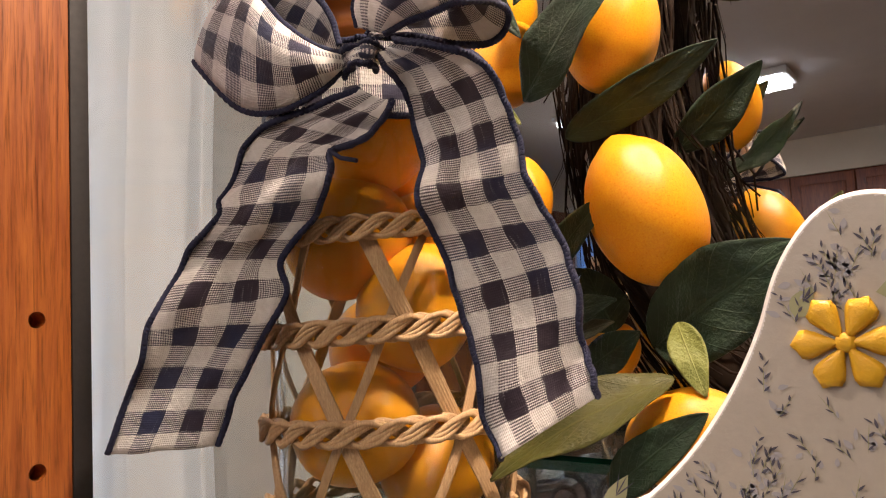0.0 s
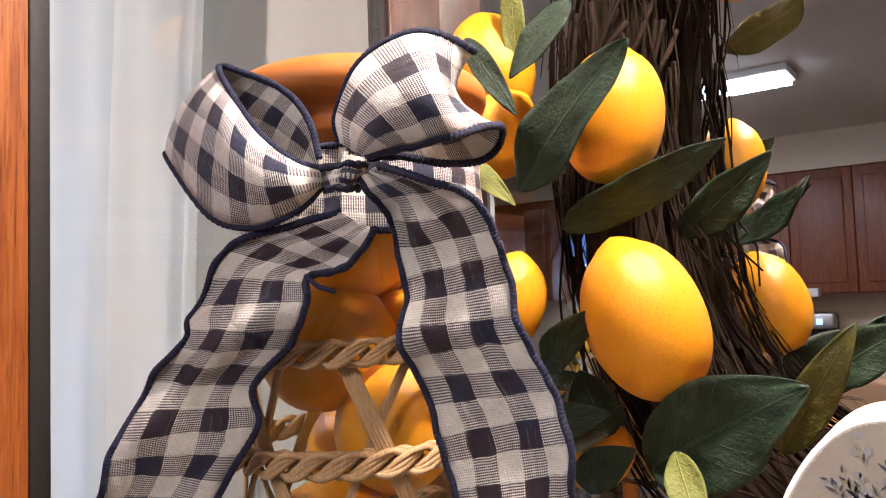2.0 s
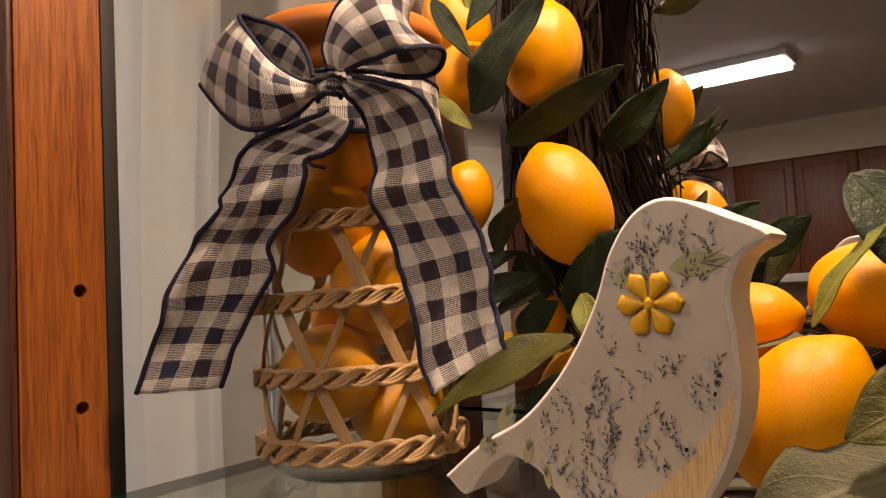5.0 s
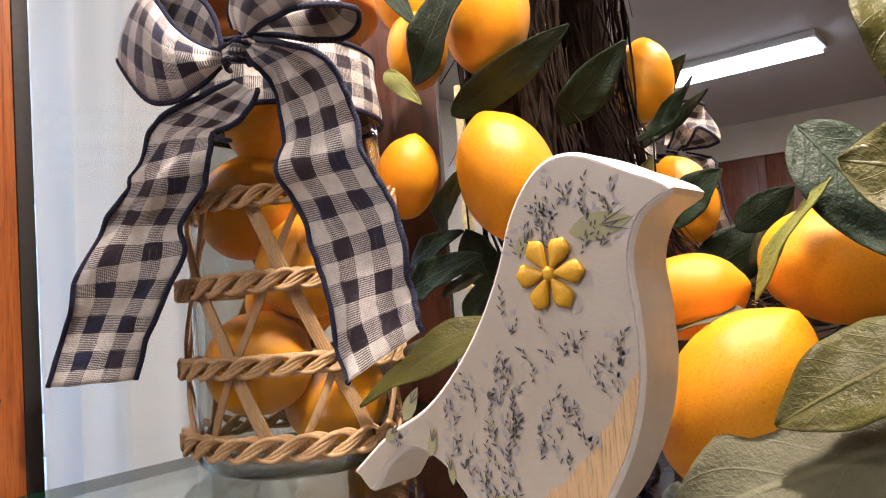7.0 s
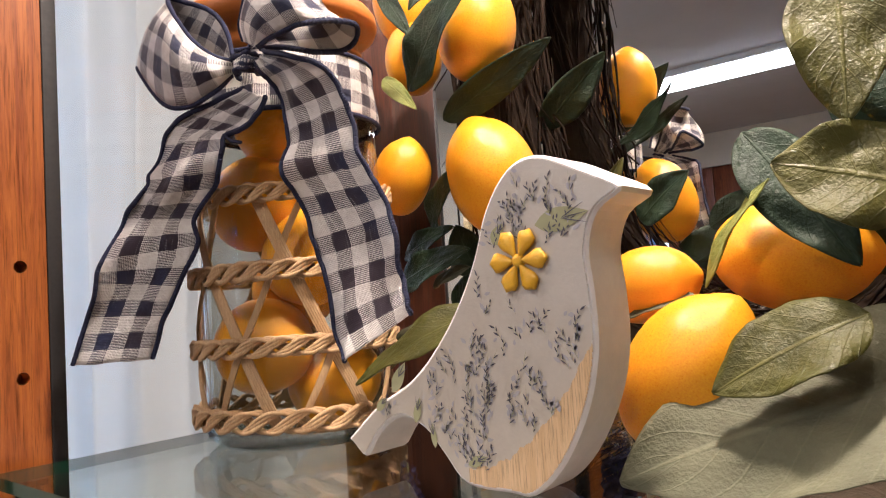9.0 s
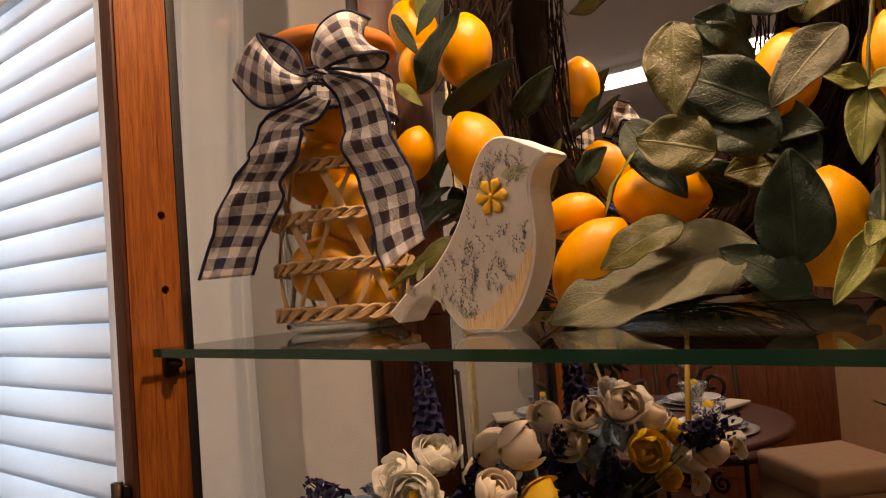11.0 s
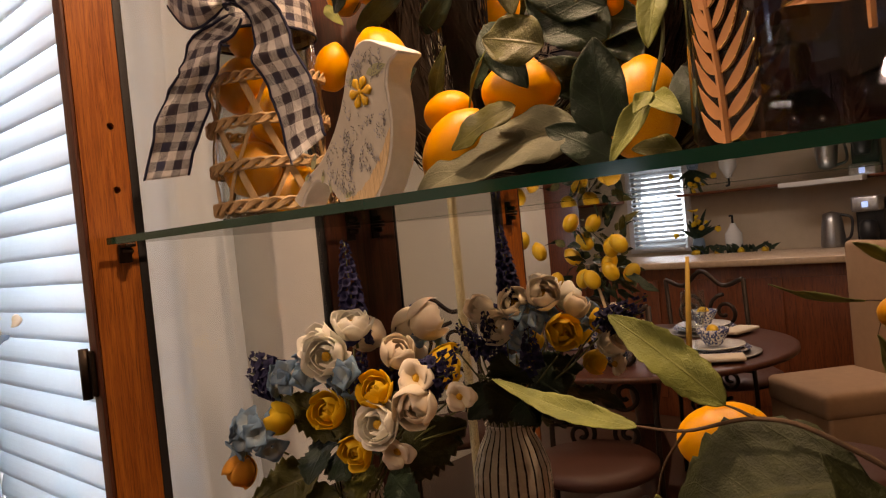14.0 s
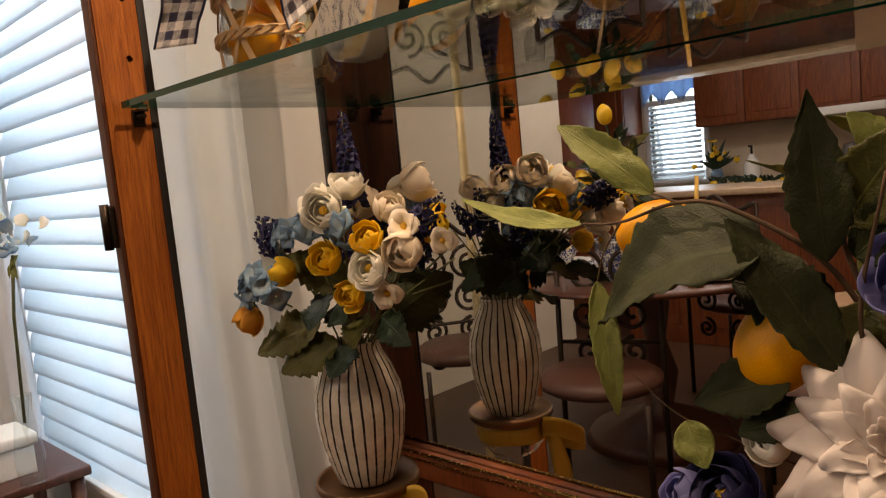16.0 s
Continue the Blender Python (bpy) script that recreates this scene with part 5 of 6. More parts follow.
bloom(BUNCH, "cream_blossom", P_CREAM, (-.040, .272, 1.190), (.3, -.9, -.1), .0185, CUP, "cream blossom", 10)
bloom(BUNCH, "cream_blossom", P_CREAM, (-.006, .290, 1.197), (.6, -.7, .1), .0140, PANSY, "cream blossom", 11)
bloom(BUNCH, "cream_blossom", P_CREAM, (-.043, .280, 1.212), (.3, -.8, .3), .0180, PANSY, "cream blossom", 12)
bloom(BUNCH, "cream_blossom", P_CREAM, (-.060, .266, 1.152), (.4, -.8, -.2), .0165, PANSY, "cream blossom", 13)
bloom(BUNCH, "orange_bud", P_ORANGE, (-.238, .222, 1.122), (-.25, -.5, -.75), .0165, CUP, "drooping orange tulip bud", 14, False)
for k, (at, out, r) in enumerate((((-.130, .362, 1.240), (.4, .8, .3), .0205), ((-.150, .372, 1.212), (.0, .9, .2), .0200), ((-.095, .352, 1.250), (.7, .6, .4), .0200), ((-.075, .350, 1.205), (.8, .6, .1), .0205),
                                  ((-.190, .355, 1.232), (-.3, .8, .4), .0190))):
    bloom(BUNCH, "white_rose" if k != 3 else "yellow_rose", P_CREAM if k != 3 else P_YELLOW, at, out, r, ROSE if k % 2 else CUP, "cream rose turned to the mirror", 20 + k)


def cluster(name, mat, middle, spread, count, r, label, seed, out):
    """A head of many small four-petalled florets."""
    rnd = random.Random(seed)
    head = None
    for k in range(count):
        d = Vector((rnd.gauss(0, 1), rnd.gauss(0, 1), rnd.gauss(0, 1))).normalized()
        d = (d + Vector(out) * .8).normalized()
        at = Vector(middle) + Vector((d.x * spread[0], d.y * spread[1], d.z * spread[2]))
        g = Geo()
        uvs = {}
        for q in range(4):
            pg = petal(at, d, 1.5708 * q + k, r * .06, r * rnd.uniform(.85, 1.1), r * 1.15, 1.15 + rnd.gauss(0, .18), .10, r * .05, k, 7, 7, point=.42)
            base = len(g.v)
            g.add(pg.v, pg.f, uv=[pg.uv[i] for i in range(len(pg.v))])
        o = part(name if head is None else "floret", g, mat, BUNCH if head is None else head, label if head is None else "")
        if head is None:
            head = o
        else:
            o.location = (0, 0, 0)
        thicken(o, .0004)


cluster("blue_hydrangea", P_BLUE, (-.180, .262, 1.205), (.030, .015, .018), 9, .0175, "pale blue hydrangea head", 1, (0, -.8, .3))
cluster("blue_hydrangea", P_BLUE, (-.224, .238, 1.154), (.028, .015, .024), 11, .0180, "pale blue hydrangea head", 2, (-.3, -.8, .2))
cluster("blue_hydrangea", P_BLUE, (-.104, .266, 1.214), (.016, .012, .014), 5, .0160, "pale blue hydrangea head", 3, (.2, -.8, .3))
cluster("blue_hydrangea", P_BLUE, (-.115, .362, 1.215), (.024, .012, .018), 8, .0150, "pale blue hydrangea head", 4, (.3, .8, .3))


def spike(base, top, rad, mat, label, seed, count=64):
    """A tapering spike of small cupped florets with buds at its tip."""
    rnd = random.Random(seed)
    base, top = Vector(base), Vector(top)
    ax = (top - base).normalized()
    first = part("navy_spike", tube([base, base.lerp(top, .5), top], lambda s: .0014 * (1.1 - s * .7), 6), STEM, BUNCH, label)
    g = Geo()
    for k in range(count):
        s = k / count
        a = k * 2.4
        side = (frame_of(ax) @ Vector((math.cos(a), math.sin(a), .45))).normalized()
        r = rad * (1 - .75 * s ** 1.6)
        at = base.lerp(top, s) + side * r * .45
        for q in range(4):
            pg = petal(at, side, 1.57 * q + k, r * .05, r * .50, r * .5, .8, .12, 0, k, 5, 5)
            g.add(pg.v, pg.f, uv=[pg.uv[i] for i in range(len(pg.v))])
    o = part("floret_mass", g, mat, first)
    o.location = (0, 0, 0)
    tagged(o, kind="stuff")


spike((-.165, .322, 1.225), (-.172, .324, 1.332), .021, P_NAVY, "dark navy delphinium spike", 1)
for b, t, q in (((-.225, .268, 1.205), (-.262, .262, 1.226), 2), ((-.222, .266, 1.198), (-.268, .260, 1.208), 12), ((-.218, .268, 1.195), (-.258, .258, 1.192), 22)):
    spike(b, t, .020, P_NAVY, "dark navy statice spray", q, 20)
for b, t, q in (((-.06, .295, 1.205), (-.022, .290, 1.230), 3), ((-.055, .295, 1.205), (.003, .288, 1.238), 13), ((-.055, .294, 1.203), (-.004, .286, 1.218), 23)):
    spike(b, t, .018, P_NAVY, "dark navy statice spray", q, 20)
spike((-.14, .34, 1.20), (-.13, .372, 1.262), .018, P_NAVY, "dark navy delphinium spike", 4, 34)
spike((-.175, .350, 1.17), (-.150, .395, 1.235), .020, P_NAVY, "dark navy delphinium spike", 5, 40)
spike((-.120, .352, 1.16), (-.095, .388, 1.215), .019, P_NAVY, "dark navy delphinium spike", 6, 36)
spike((-.200, .340, 1.17), (-.215, .372, 1.215), .018, P_NAVY, "dark navy delphinium spike", 7, 30)
for k, (b, t, w, mt) in enumerate((((-.170, .285, 1.090), (-.215, .240, 1.062), .040, LEAF_OLIVE), ((-.190, .280, 1.110), (-.250, .235, 1.080), .038, LEAF_OLIVE), ((-.150, .290, 1.085), (-.152, .255, 1.060), .030, LEAF_DARK),
                                   ((-.100, .290, 1.120), (-.045, .275, 1.100), .026, LEAF_DARK), ((-.160, .300, 1.15), (-.215, .262, 1.185), .036, LEAF_OLIVE), ((-.130, .29, 1.12), (-.105, .255, 1.095), .028, LEAF_OLIVE),
                                   ((-.15, .34, 1.12), (-.10, .375, 1.10), .034, LEAF_DARK), ((-.17, .34, 1.13), (-.20, .385, 1.10), .034, LEAF_DARK), ((-.13, .34, 1.15), (-.07, .36, 1.13), .034, LEAF_DARK),
                                   ((-.18, .30, 1.13), (-.12, .26, 1.12), .034, LEAF_DARK), ((-.19, .30, 1.14), (-.17, .25, 1.11), .034, LEAF_DARK), ((-.15, .31, 1.15), (-.09, .29, 1.15), .036, LEAF_DARK), ((-.15, .335, 1.105), (-.17, .385, 1.145), .042, LEAF_SHADED), ((-.135, .335, 1.10), (-.105, .385, 1.14), .042, LEAF_SHADED),
                                   ((-.16, .335, 1.10), (-.215, .37, 1.135), .040, LEAF_SHADED), ((-.13, .33, 1.11), (-.06, .355, 1.155), .040, LEAF_SHADED), ((-.15, .34, 1.14), (-.14, .385, 1.185), .044, LEAF_SHADED))):
    leaf(BUNCH, mt, b, t, w * 1.35, (.2, -1, .5) if t[1] < .33 else (.2, 1, .5), .2, .15, 60 + k, .10)
rnd = random.Random(3)
for k in range(22):
    tip = Vector((rnd.uniform(-.24, -.05), rnd.uniform(.255, .37), rnd.uniform(1.14, 1.22)))
    part("stem", tube(catmull([(VX + rnd.uniform(-.015, .015), VY + rnd.uniform(-.015, .015), VZ + .132), (VX * .6 + tip.x * .4, VY * .6 + tip.y * .4, 1.12), tip], 5), .0011, 6), STEM, BUNCH)
part("stem", tube(catmull([(-.21, .26, 1.13), (-.232, .235, 1.150), (-.238, .229, 1.132)], 5), .001, 6), STEM, BUNCH)

BUNCH.location.x += .006

# ---------------------------------------------------------------- lemon, leaf and dahlia spray beside the vase
POT = single("flower_pot", lathe([(0, CZ0), (.05, CZ0), (.06, CZ0 + .02), (.075, CZ0 + .2), (.07, CZ0 + .205), (.055, CZ0 + .03), (0, CZ0 + .03)], 40, (.40, .29)), TERRACOTTA, "plain terracotta pot on the cabinet floor", "pot")
SPRAY = thing("flower_spray", "spray of lemons, leaves, blue flowers and a white dahlia", "flowers", (.40, .29, CZ0 + .03))


def branch(pts, r=.0022, label=""):
    return part("branch", tube(catmull(pts, 8), lambda s: .62 * r * (1.15 - .75 * s), 7), BROWN_TWIG, SPRAY, label)


branch([(.40, .29, .66), (.40, .28, .95), (.375, .235, 1.12), (.352, .212, 1.20), (.345, .205, 1.262)], .004)
branch([(.375, .235, 1.12), (.345, .215, 1.19), (.302, .200, 1.224), (.271, .200, 1.229), (.235, .200, 1.219), (.208, .200, 1.2185)], .0026)
branch([(.271, .200, 1.229), (.262, .200, 1.233), (.256, .200, 1.2345)], .0014)
branch([(.235, .200, 1.219), (.222, .200, 1.20), (.216, .200, 1.182)], .0012)
branch([(.40, .28, .95), (.37, .24, 1.10), (.36, .20, 1.165), (.375, .19, 1.24)], .003)
branch([(.375, .235, 1.12), (.33, .215, 1.15), (.318, .210, 1.162)], .002)
branch([(.37, .24, 1.06), (.30, .215, 1.09), (.262, .205, 1.105), (.236, .20, 1.128)], .0012)
branch([(.40, .28, .95), (.37, .22, 1.08), (.36, .197, 1.112)], .003)
leaf(SPRAY, LT, (.257, .200, 1.2345), (.199, .196, 1.279), .026, (.5, -.8, .5), .18, .2, 70, .05, wave=.1)
leaf(SPRAY, LT, (.208, .200, 1.218), (.111, .200, 1.238), .017, (.1, -.6, .8), -.25, .3, 71, .04)
leaf(SPRAY, LEAF_SHADED, (.320, .196, 1.206), (.226, .188, 1.160), .080, (-.25, -.60, .80), .55, .25, 72, .05, .55, .04, rib=.034)
leaf(SPRAY, LEAF_SHADED, (.352, .195, 1.146), (.304, .183, 1.222), .034, (.6, -.8, .4), .15, .2, 73, .05, rib=.034)
leaf(SPRAY, LT, (.216, .200, 1.183), (.226, .197, 1.101), .019, (.5, -.8, .2), .25, .25, 74, .05)
leaf(SPRAY, LEAF_SHADED, (.345, .204, 1.196), (.3435, .190, 1.280), .032, (.25, -1, .05), .08, .15, 75, .06, 1.0, rib=.034)
leaf(SPRAY, LT, (.380, .230, 1.235), (.352, .220, 1.268), .024, (.2, -1, .4), .2, .2, 76, .05)
leaf(SPRAY, OL, (.352, .210, 1.215), (.388, .195, 1.262), .036, (.2, -1, .3), .2, .2, 77, .05)
leaf(SPRAY, LEAF_SHADED, (.355, .212, 1.198), (.395, .200, 1.232), .030, (.2, -1, .3), .2, .2, 78, .05, rib=.034)
leaf(SPRAY, LT, (.268, .200, 1.104), (.281, .196, 1.080), .024, (.3, -1, .3), .1, .15, 79)
leaf(SPRAY, LEAF_SHADED, (.325, .205, 1.135), (.278, .192, 1.119), .034, (.2, -.9, .6), .2, .15, 80, .05, rib=.034)
leaf(SPRAY, LEAF_SHADED, (.345, .215, 1.165), (.295, .210, 1.185), .042, (.2, -.9, .4), .2, .15, 81, .08, rib=.034)
leaf(SPRAY, LEAF_SHADED, (.335, .205, 1.120), (.300, .195, 1.104), .026, (.2, -.9, .6), .2, .15, 82, .05, rib=.034)
leaf(SPRAY, OL, (.36, .215, 1.175), (.345, .21, 1.125), .036, (.2, -.9, .4), .2, .15, 83, .08)
leaf(SPRAY, OL, (.37, .22, 1.20), (.385, .20, 1.155), .040, (.2, -.9, .4), .2, .15, 84, .08)
leaf(SPRAY, LEAF_SHADED, (.36, .23, 1.12), (.325, .22, 1.075), .045, (.2, -.9, .5), .2, .15, 85, .05, rib=.034)
lemon((.3165, .216, 1.150), .0215, (.5, .1, .9), SPRAY, 1)
lemon((.246, .222, 1.211), .0185, (1, .1, .25), SPRAY, 2)
bloom(SPRAY, "dahlia", P_DAHLIA, (.378, .188, 1.112), (-.05, -.75, .5), .050, ((7, .25, .42, .22, .25), (8, .55, .55, .28, .25), (9, .85, .75, .36, .2), (10, 1.1, .95, .42, .16), (11, 1.32, 1.08, .46, .12)), "large white dahlia", 30, False)
bloom(SPRAY, "blue_blossom", P_VIOLET, (.384, .196, 1.192), (-.3, -.8, .4), .020, ROSE, "violet-blue blossom", 31)
bloom(SPRAY, "navy_blossom", P_NAVY, (.290, .195, 1.066), (-.1, -.7, .7), .022, ROSE, "dark navy blossom", 32)
bloom(SPRAY, "blue_blossom", P_VIOLET, (.268, .195, 1.062), (-.5, -.7, .5), .014, CUP, "violet-blue blossom", 33)
bloom(SPRAY, "white_bud", P_WHITE, (.312, .205, 1.098), (-.3, -.8, .4), .012, CUP, "small white bud", 34)

# ---------------------------------------------------------------- small table by the window
TBL = thing("side_table", "dark wooden side table by the window", "table", (-1.70, .30, 0))
part("tabletop", box((-.20, -.16, .575), (.20, .16, .600), .006).mesh("tabletop", DARK_AND_SHADED_WOOD), None, TBL)
for sx in (-1, 1):
    for sy in (-1, 1):
        part("leg", tube([(sx * .17, sy * .13, 0), (sx * .17, sy * .13, .575)], .018, 10).mesh("leg", DARK_AND_SHADED_WOOD), None, TBL)
LACE = plain("lace_cloth", (.72, .70, .66), .85, .1, 200, .6)
bx = thing("lace_box", "white lace covered box on the side table", "box", (-1.66, .30, .600))
part("body", box((-.075, -.06, .0), (.075, .06, .075), .004).mesh("body", LACE), None, bx)
part("lid", box((-.085, -.07, .075), (.085, .07, .105), .008).mesh("lid", LACE), None, bx)
wv = thing("window_flowers", "blue and white flowers in a slim vase by the window", "flowers", (-1.52, .33, .600))
part("vase", lathe([(0, 0), (.03, 0), (.035, .06), (.02, .18), (.024, .22), (.02, .22), (0, .1)], 24).mesh("vase", JAR_GLASS), None, wv).visible_shadow = False
part("stem", tube([(0, 0, .15), (.05, 0, .42), (.15, -.01, .565)], .004, 6).mesh("stem", STEM), None, wv)
rr = random.Random(8)
for k in range(18):
    gq = petal((.17 + rr.gauss(0, .03), -.01 + rr.gauss(0, .02), .595 + rr.gauss(0, .03)), (rr.gauss(0, 1), -1, rr.gauss(0, 1)), k, .004, .03, .03, 1.1, .05)
    thicken(part("petal", gq.mesh("petal", P_BLUE if k % 3 else P_WHITE), None, wv), .0005)
for k in range(3):
    lg = leaf_geo((.15, 0, .565), (.14 + .03 * k, -.02, .515), .03, (0, -1, .3))
    thicken(part("leaf", lg.mesh("leaf", LEAF_LIGHT), None, wv), .0005)

# ---------------------------------------------------------------- dining table and what stands on it
TX, TY, TZ = -1.12, -1.80, .76
DT = thing("dining_table", "round dark wooden dining table", "table", (TX, TY, 0))
part("tabletop", lathe([(0, TZ), (.60, TZ), (.615, TZ - .006), (.615, TZ - .022), (.58, TZ - .03), (0, TZ - .03)], 64).mesh("tabletop", DARK_AND_SHADED_WOOD), None, DT)
part("pedestal", lathe([(.05, TZ - .03), (.07, .6), (.045, .45), (.09, .30), (.06, .15), (.30, .05), (.33, .0), (0, 0)], 32).mesh("pedestal", DARK_AND_SHADED_WOOD), None, DT)
CHINA = plain("white_china", (.72, .70, .66), .2, .03, 60)
BLUE_CHINA = material("blue_pattern_china", (.6, .6, .62), .22)
bn = Nodes(BLUE_CHINA)
bv = bn.noise(bn.coords(), 55, 3, .6, 1.5)
bn.colour(bn.ramp(bv, [(.46, (.70, .69, .66)), (.52, (.05, .08, .22))]))
CHARGER = plain("woven_charger", (.30, .28, .26), .5, .3, 180, .6, .3)


def setting(x, y, turn):
    """A place at the table: charger, plates, a patterned bowl, lemon and napkin."""
    ch = thing("charger_plate", "grey woven charger plate on the dining table", "plate", (x, y, TZ), "chargers on the table")
    part("disc", lathe([(0, .001), (.15, .001), (.17, .008), (.172, .010), (.15, .006), (0, .005)], 48).mesh("disc", CHARGER), None, ch)
    z = .010
    for r, mt, nm in ((.135, BLUE_CHINA, "dinner_plate"), (.115, CHINA, "salad_plate")):
        p = thing(nm, "patterned china plate stacked on the charger" if mt is BLUE_CHINA else "white china plate in the stack", "plate", (x, y, TZ + z), "stacked plates")
        part("dish", lathe([(0, 0), (.6 * r, 0), (r, .014), (r, .017), (.6 * r, .004), (0, .004)], 40).mesh("dish", mt), None, p)
        z += .014
    b = thing("bowl", "blue and white patterned china bowl", "bowl", (x, y, TZ + z), "bowls on the table")
    part("cup", lathe([(0, 0), (.03, 0), (.034, .006), (.058, .045), (.062, .062), (.059, .062), (.052, .042), (0, .012)], 40).mesh("cup", BLUE_CHINA), None, b)
    o = lemon((x, y, TZ + z + .055), .022, (1, turn, .2), None, 1, YELLOWS, "yellow lemon in the china bowl")
    tagged(o, category="lemon", group="lemons on the table")
    nk = thing("napkin", "cream folded napkin beside the plates", "napkin", (x + .17 * math.cos(turn), y + .17 * math.sin(turn), TZ), "napkins")
    part("cloth", box((-.05, -.09, .011), (.05, .09, .026), .006).mesh("cloth", CLOTH), None, nk).rotation_euler = (0, 0, turn)


CLOTH = plain("cream_cloth", (.60, .52, .40), .85, .06, 60, .4)
YELLOWS = [lemon_mesh("yellow_lemon", LEMON_YELLOW, 1.34, .12, s) for s in range(6, 9)]
setting(-.76, -1.70, 1.1)
setting(-1.00, -2.18, .2)
setting(-1.50, -1.72, 2.4)

# lemon topiary in a patterned pot
TP = thing("lemon_topiary", "small lemon tree in a blue and white pot", "plant", (-1.09, -1.50, TZ))
part("pot", lathe([(0, 0), (.06, 0), (.065, .01), (.09, .12), (.095, .15), (.10, .155), (.10, .17), (.09, .17), (.085, .15), (0, .14)], 40).mesh("pot", BLUE_CHINA), None, TP)
part("trunk", tube([(0, 0, .14), (.01, .005, .28), (0, 0, .45)], .010, 8).mesh("trunk", TWIG), None, TP)
rr = random.Random(21)
crown = []
for k in range(110):
    d = Vector((rr.gauss(0, 1), rr.gauss(0, 1), rr.gauss(0, 1))).normalized()
    q = Vector((0, 0, .40)) + Vector((d.x * .17, d.y * .15, d.z * .20)) * rr.uniform(.35, 1)
    t = q + (d + Vector((rr.gauss(0, .5), rr.gauss(0, .5), rr.gauss(0, .5)))) * .05
    lg = leaf_geo(q, t, .034, (rr.gauss(0, 1), rr.gauss(0, 1), 1), .2, .2, k)
    thicken(part("leaf", lg.mesh("leaf", LEAF_DARK if k % 3 else LEAF_OLIVE), None, TP), .0005)
for k, (dx, z) in enumerate(((.04, .655), (-.04, .555), (.005, .545), (.10, .45), (.155, .465), (-.10, .42), (-.225, .45), (-.275, .50), (.06, .39), (-.03, .335), (.03, .335), (-.04, .475), (.09, .36), (-.13, .33), (.15, .35))):
    o = lemon((TP.location.x + dx, TP.location.y + .10 + .05 * math.sin(k * 2.1), TZ + z), .029, (math.sin(k), .2, 1), TP, k, YELLOWS)


def goblet(x, y, h, r, label):
    g = thing("wine_glass", label, "glass", (x, y, TZ), "glasses on the table")
    o = part("bowl", lathe([(.004, h * .45), (r * .6, h * .52), (r, h * .72), (r * .9, h), (r * .87, h), (r * .95, h * .72), (r * .55, h * .54), (0, h * .48)], 32).mesh("bowl", JAR_GLASS), None, g)
    o.visible_shadow = False
    o = part("stem", lathe([(0, .004), (.034, .002), (.034, 0), (.033, .004), (.006, .010), (.004, .03), (.004, h * .46)], 24).mesh("stem", JAR_GLASS), None, g)
    o.visible_shadow = False


goblet(-.735, -1.49, .27, .045, "clear stemmed wine glass on the table")
goblet(-1.42, -1.50, .25, .045, "clear stemmed wine glass on the table")
tb = thing("tumbler", "tall clear glass tumbler on the table", "glass", (-.985, -1.44, TZ), "glasses on the table")
o = part("cup", lathe([(0, .004), (.030, .004), (.036, .13), (.034, .13), (.028, .012), (0, .012)], 28, flute=.03, flutes=12).mesh("cup", JAR_GLASS), None, tb)
o.visible_shadow = False
cd = thing("taper_candle", "gold taper candle on the dining table", "candle", (-.735, -1.42, TZ))
part("stick", tube([(0, 0, 0), (.012, 0, .2), (.026, 0, .40)], lambda s: .012 - .005 * s, 10).mesh("stick", plain("gold_wax", (.70, .42, .08), .4)), None, cd)
part("holder", lathe([(0, 0), (.03, 0), (.03, .008), (.014, .014), (.014, .04), (.010, .04), (0, .02)], 20).mesh("holder", GILT), None, cd)
sk = single("wooden_stick", tube([(-1.06, -1.40, TZ + .30), (-1.00, -1.37, TZ + .15), (-.95, -1.35, TZ)], .006, 8), PALE_WOOD, "thin wooden stick leaning by the pot", "stick")

# Made-up pole and foot in place of an unidentified vertical gold strip.
gp = thing("gold_strip", "vertical gold strip of unclear kind, built as a pole", "floor stand", (-.77, -.276, 0))
part("pole", tube([(0, 0, .02), (0, 0, .9), (0, 0, 1.85)], .011, 10).mesh("pole", plain("gilt_texture", (.62, .50, .28), .45, .5, 220, 1.0, .5, distance=.002)), None, gp)
part("foot", lathe([(0, 0), (.12, 0), (.12, .012), (.03, .022), (0, .022)], 32).mesh("foot", GILT), None, gp)

# ---------------------------------------------------------------- chairs
IRON = plain("wrought_iron", (.035, .022, .016), .45, .2, 80, .3, .6)
SALMON = plain("brown_upholstery", (.075, .028, .018), .5, .1, 40, .3)


def spiral(cx, cz, r, turns, a0, sgn):
    pts = []
    for i in range(26):
        s = i / 25
        a = a0 + sgn * turns * 6.2832 * s
        rr = r * (1 - .85 * s)
        pts.append((cx + rr * math.cos(a), 0, cz + rr * math.sin(a)))
    return pts


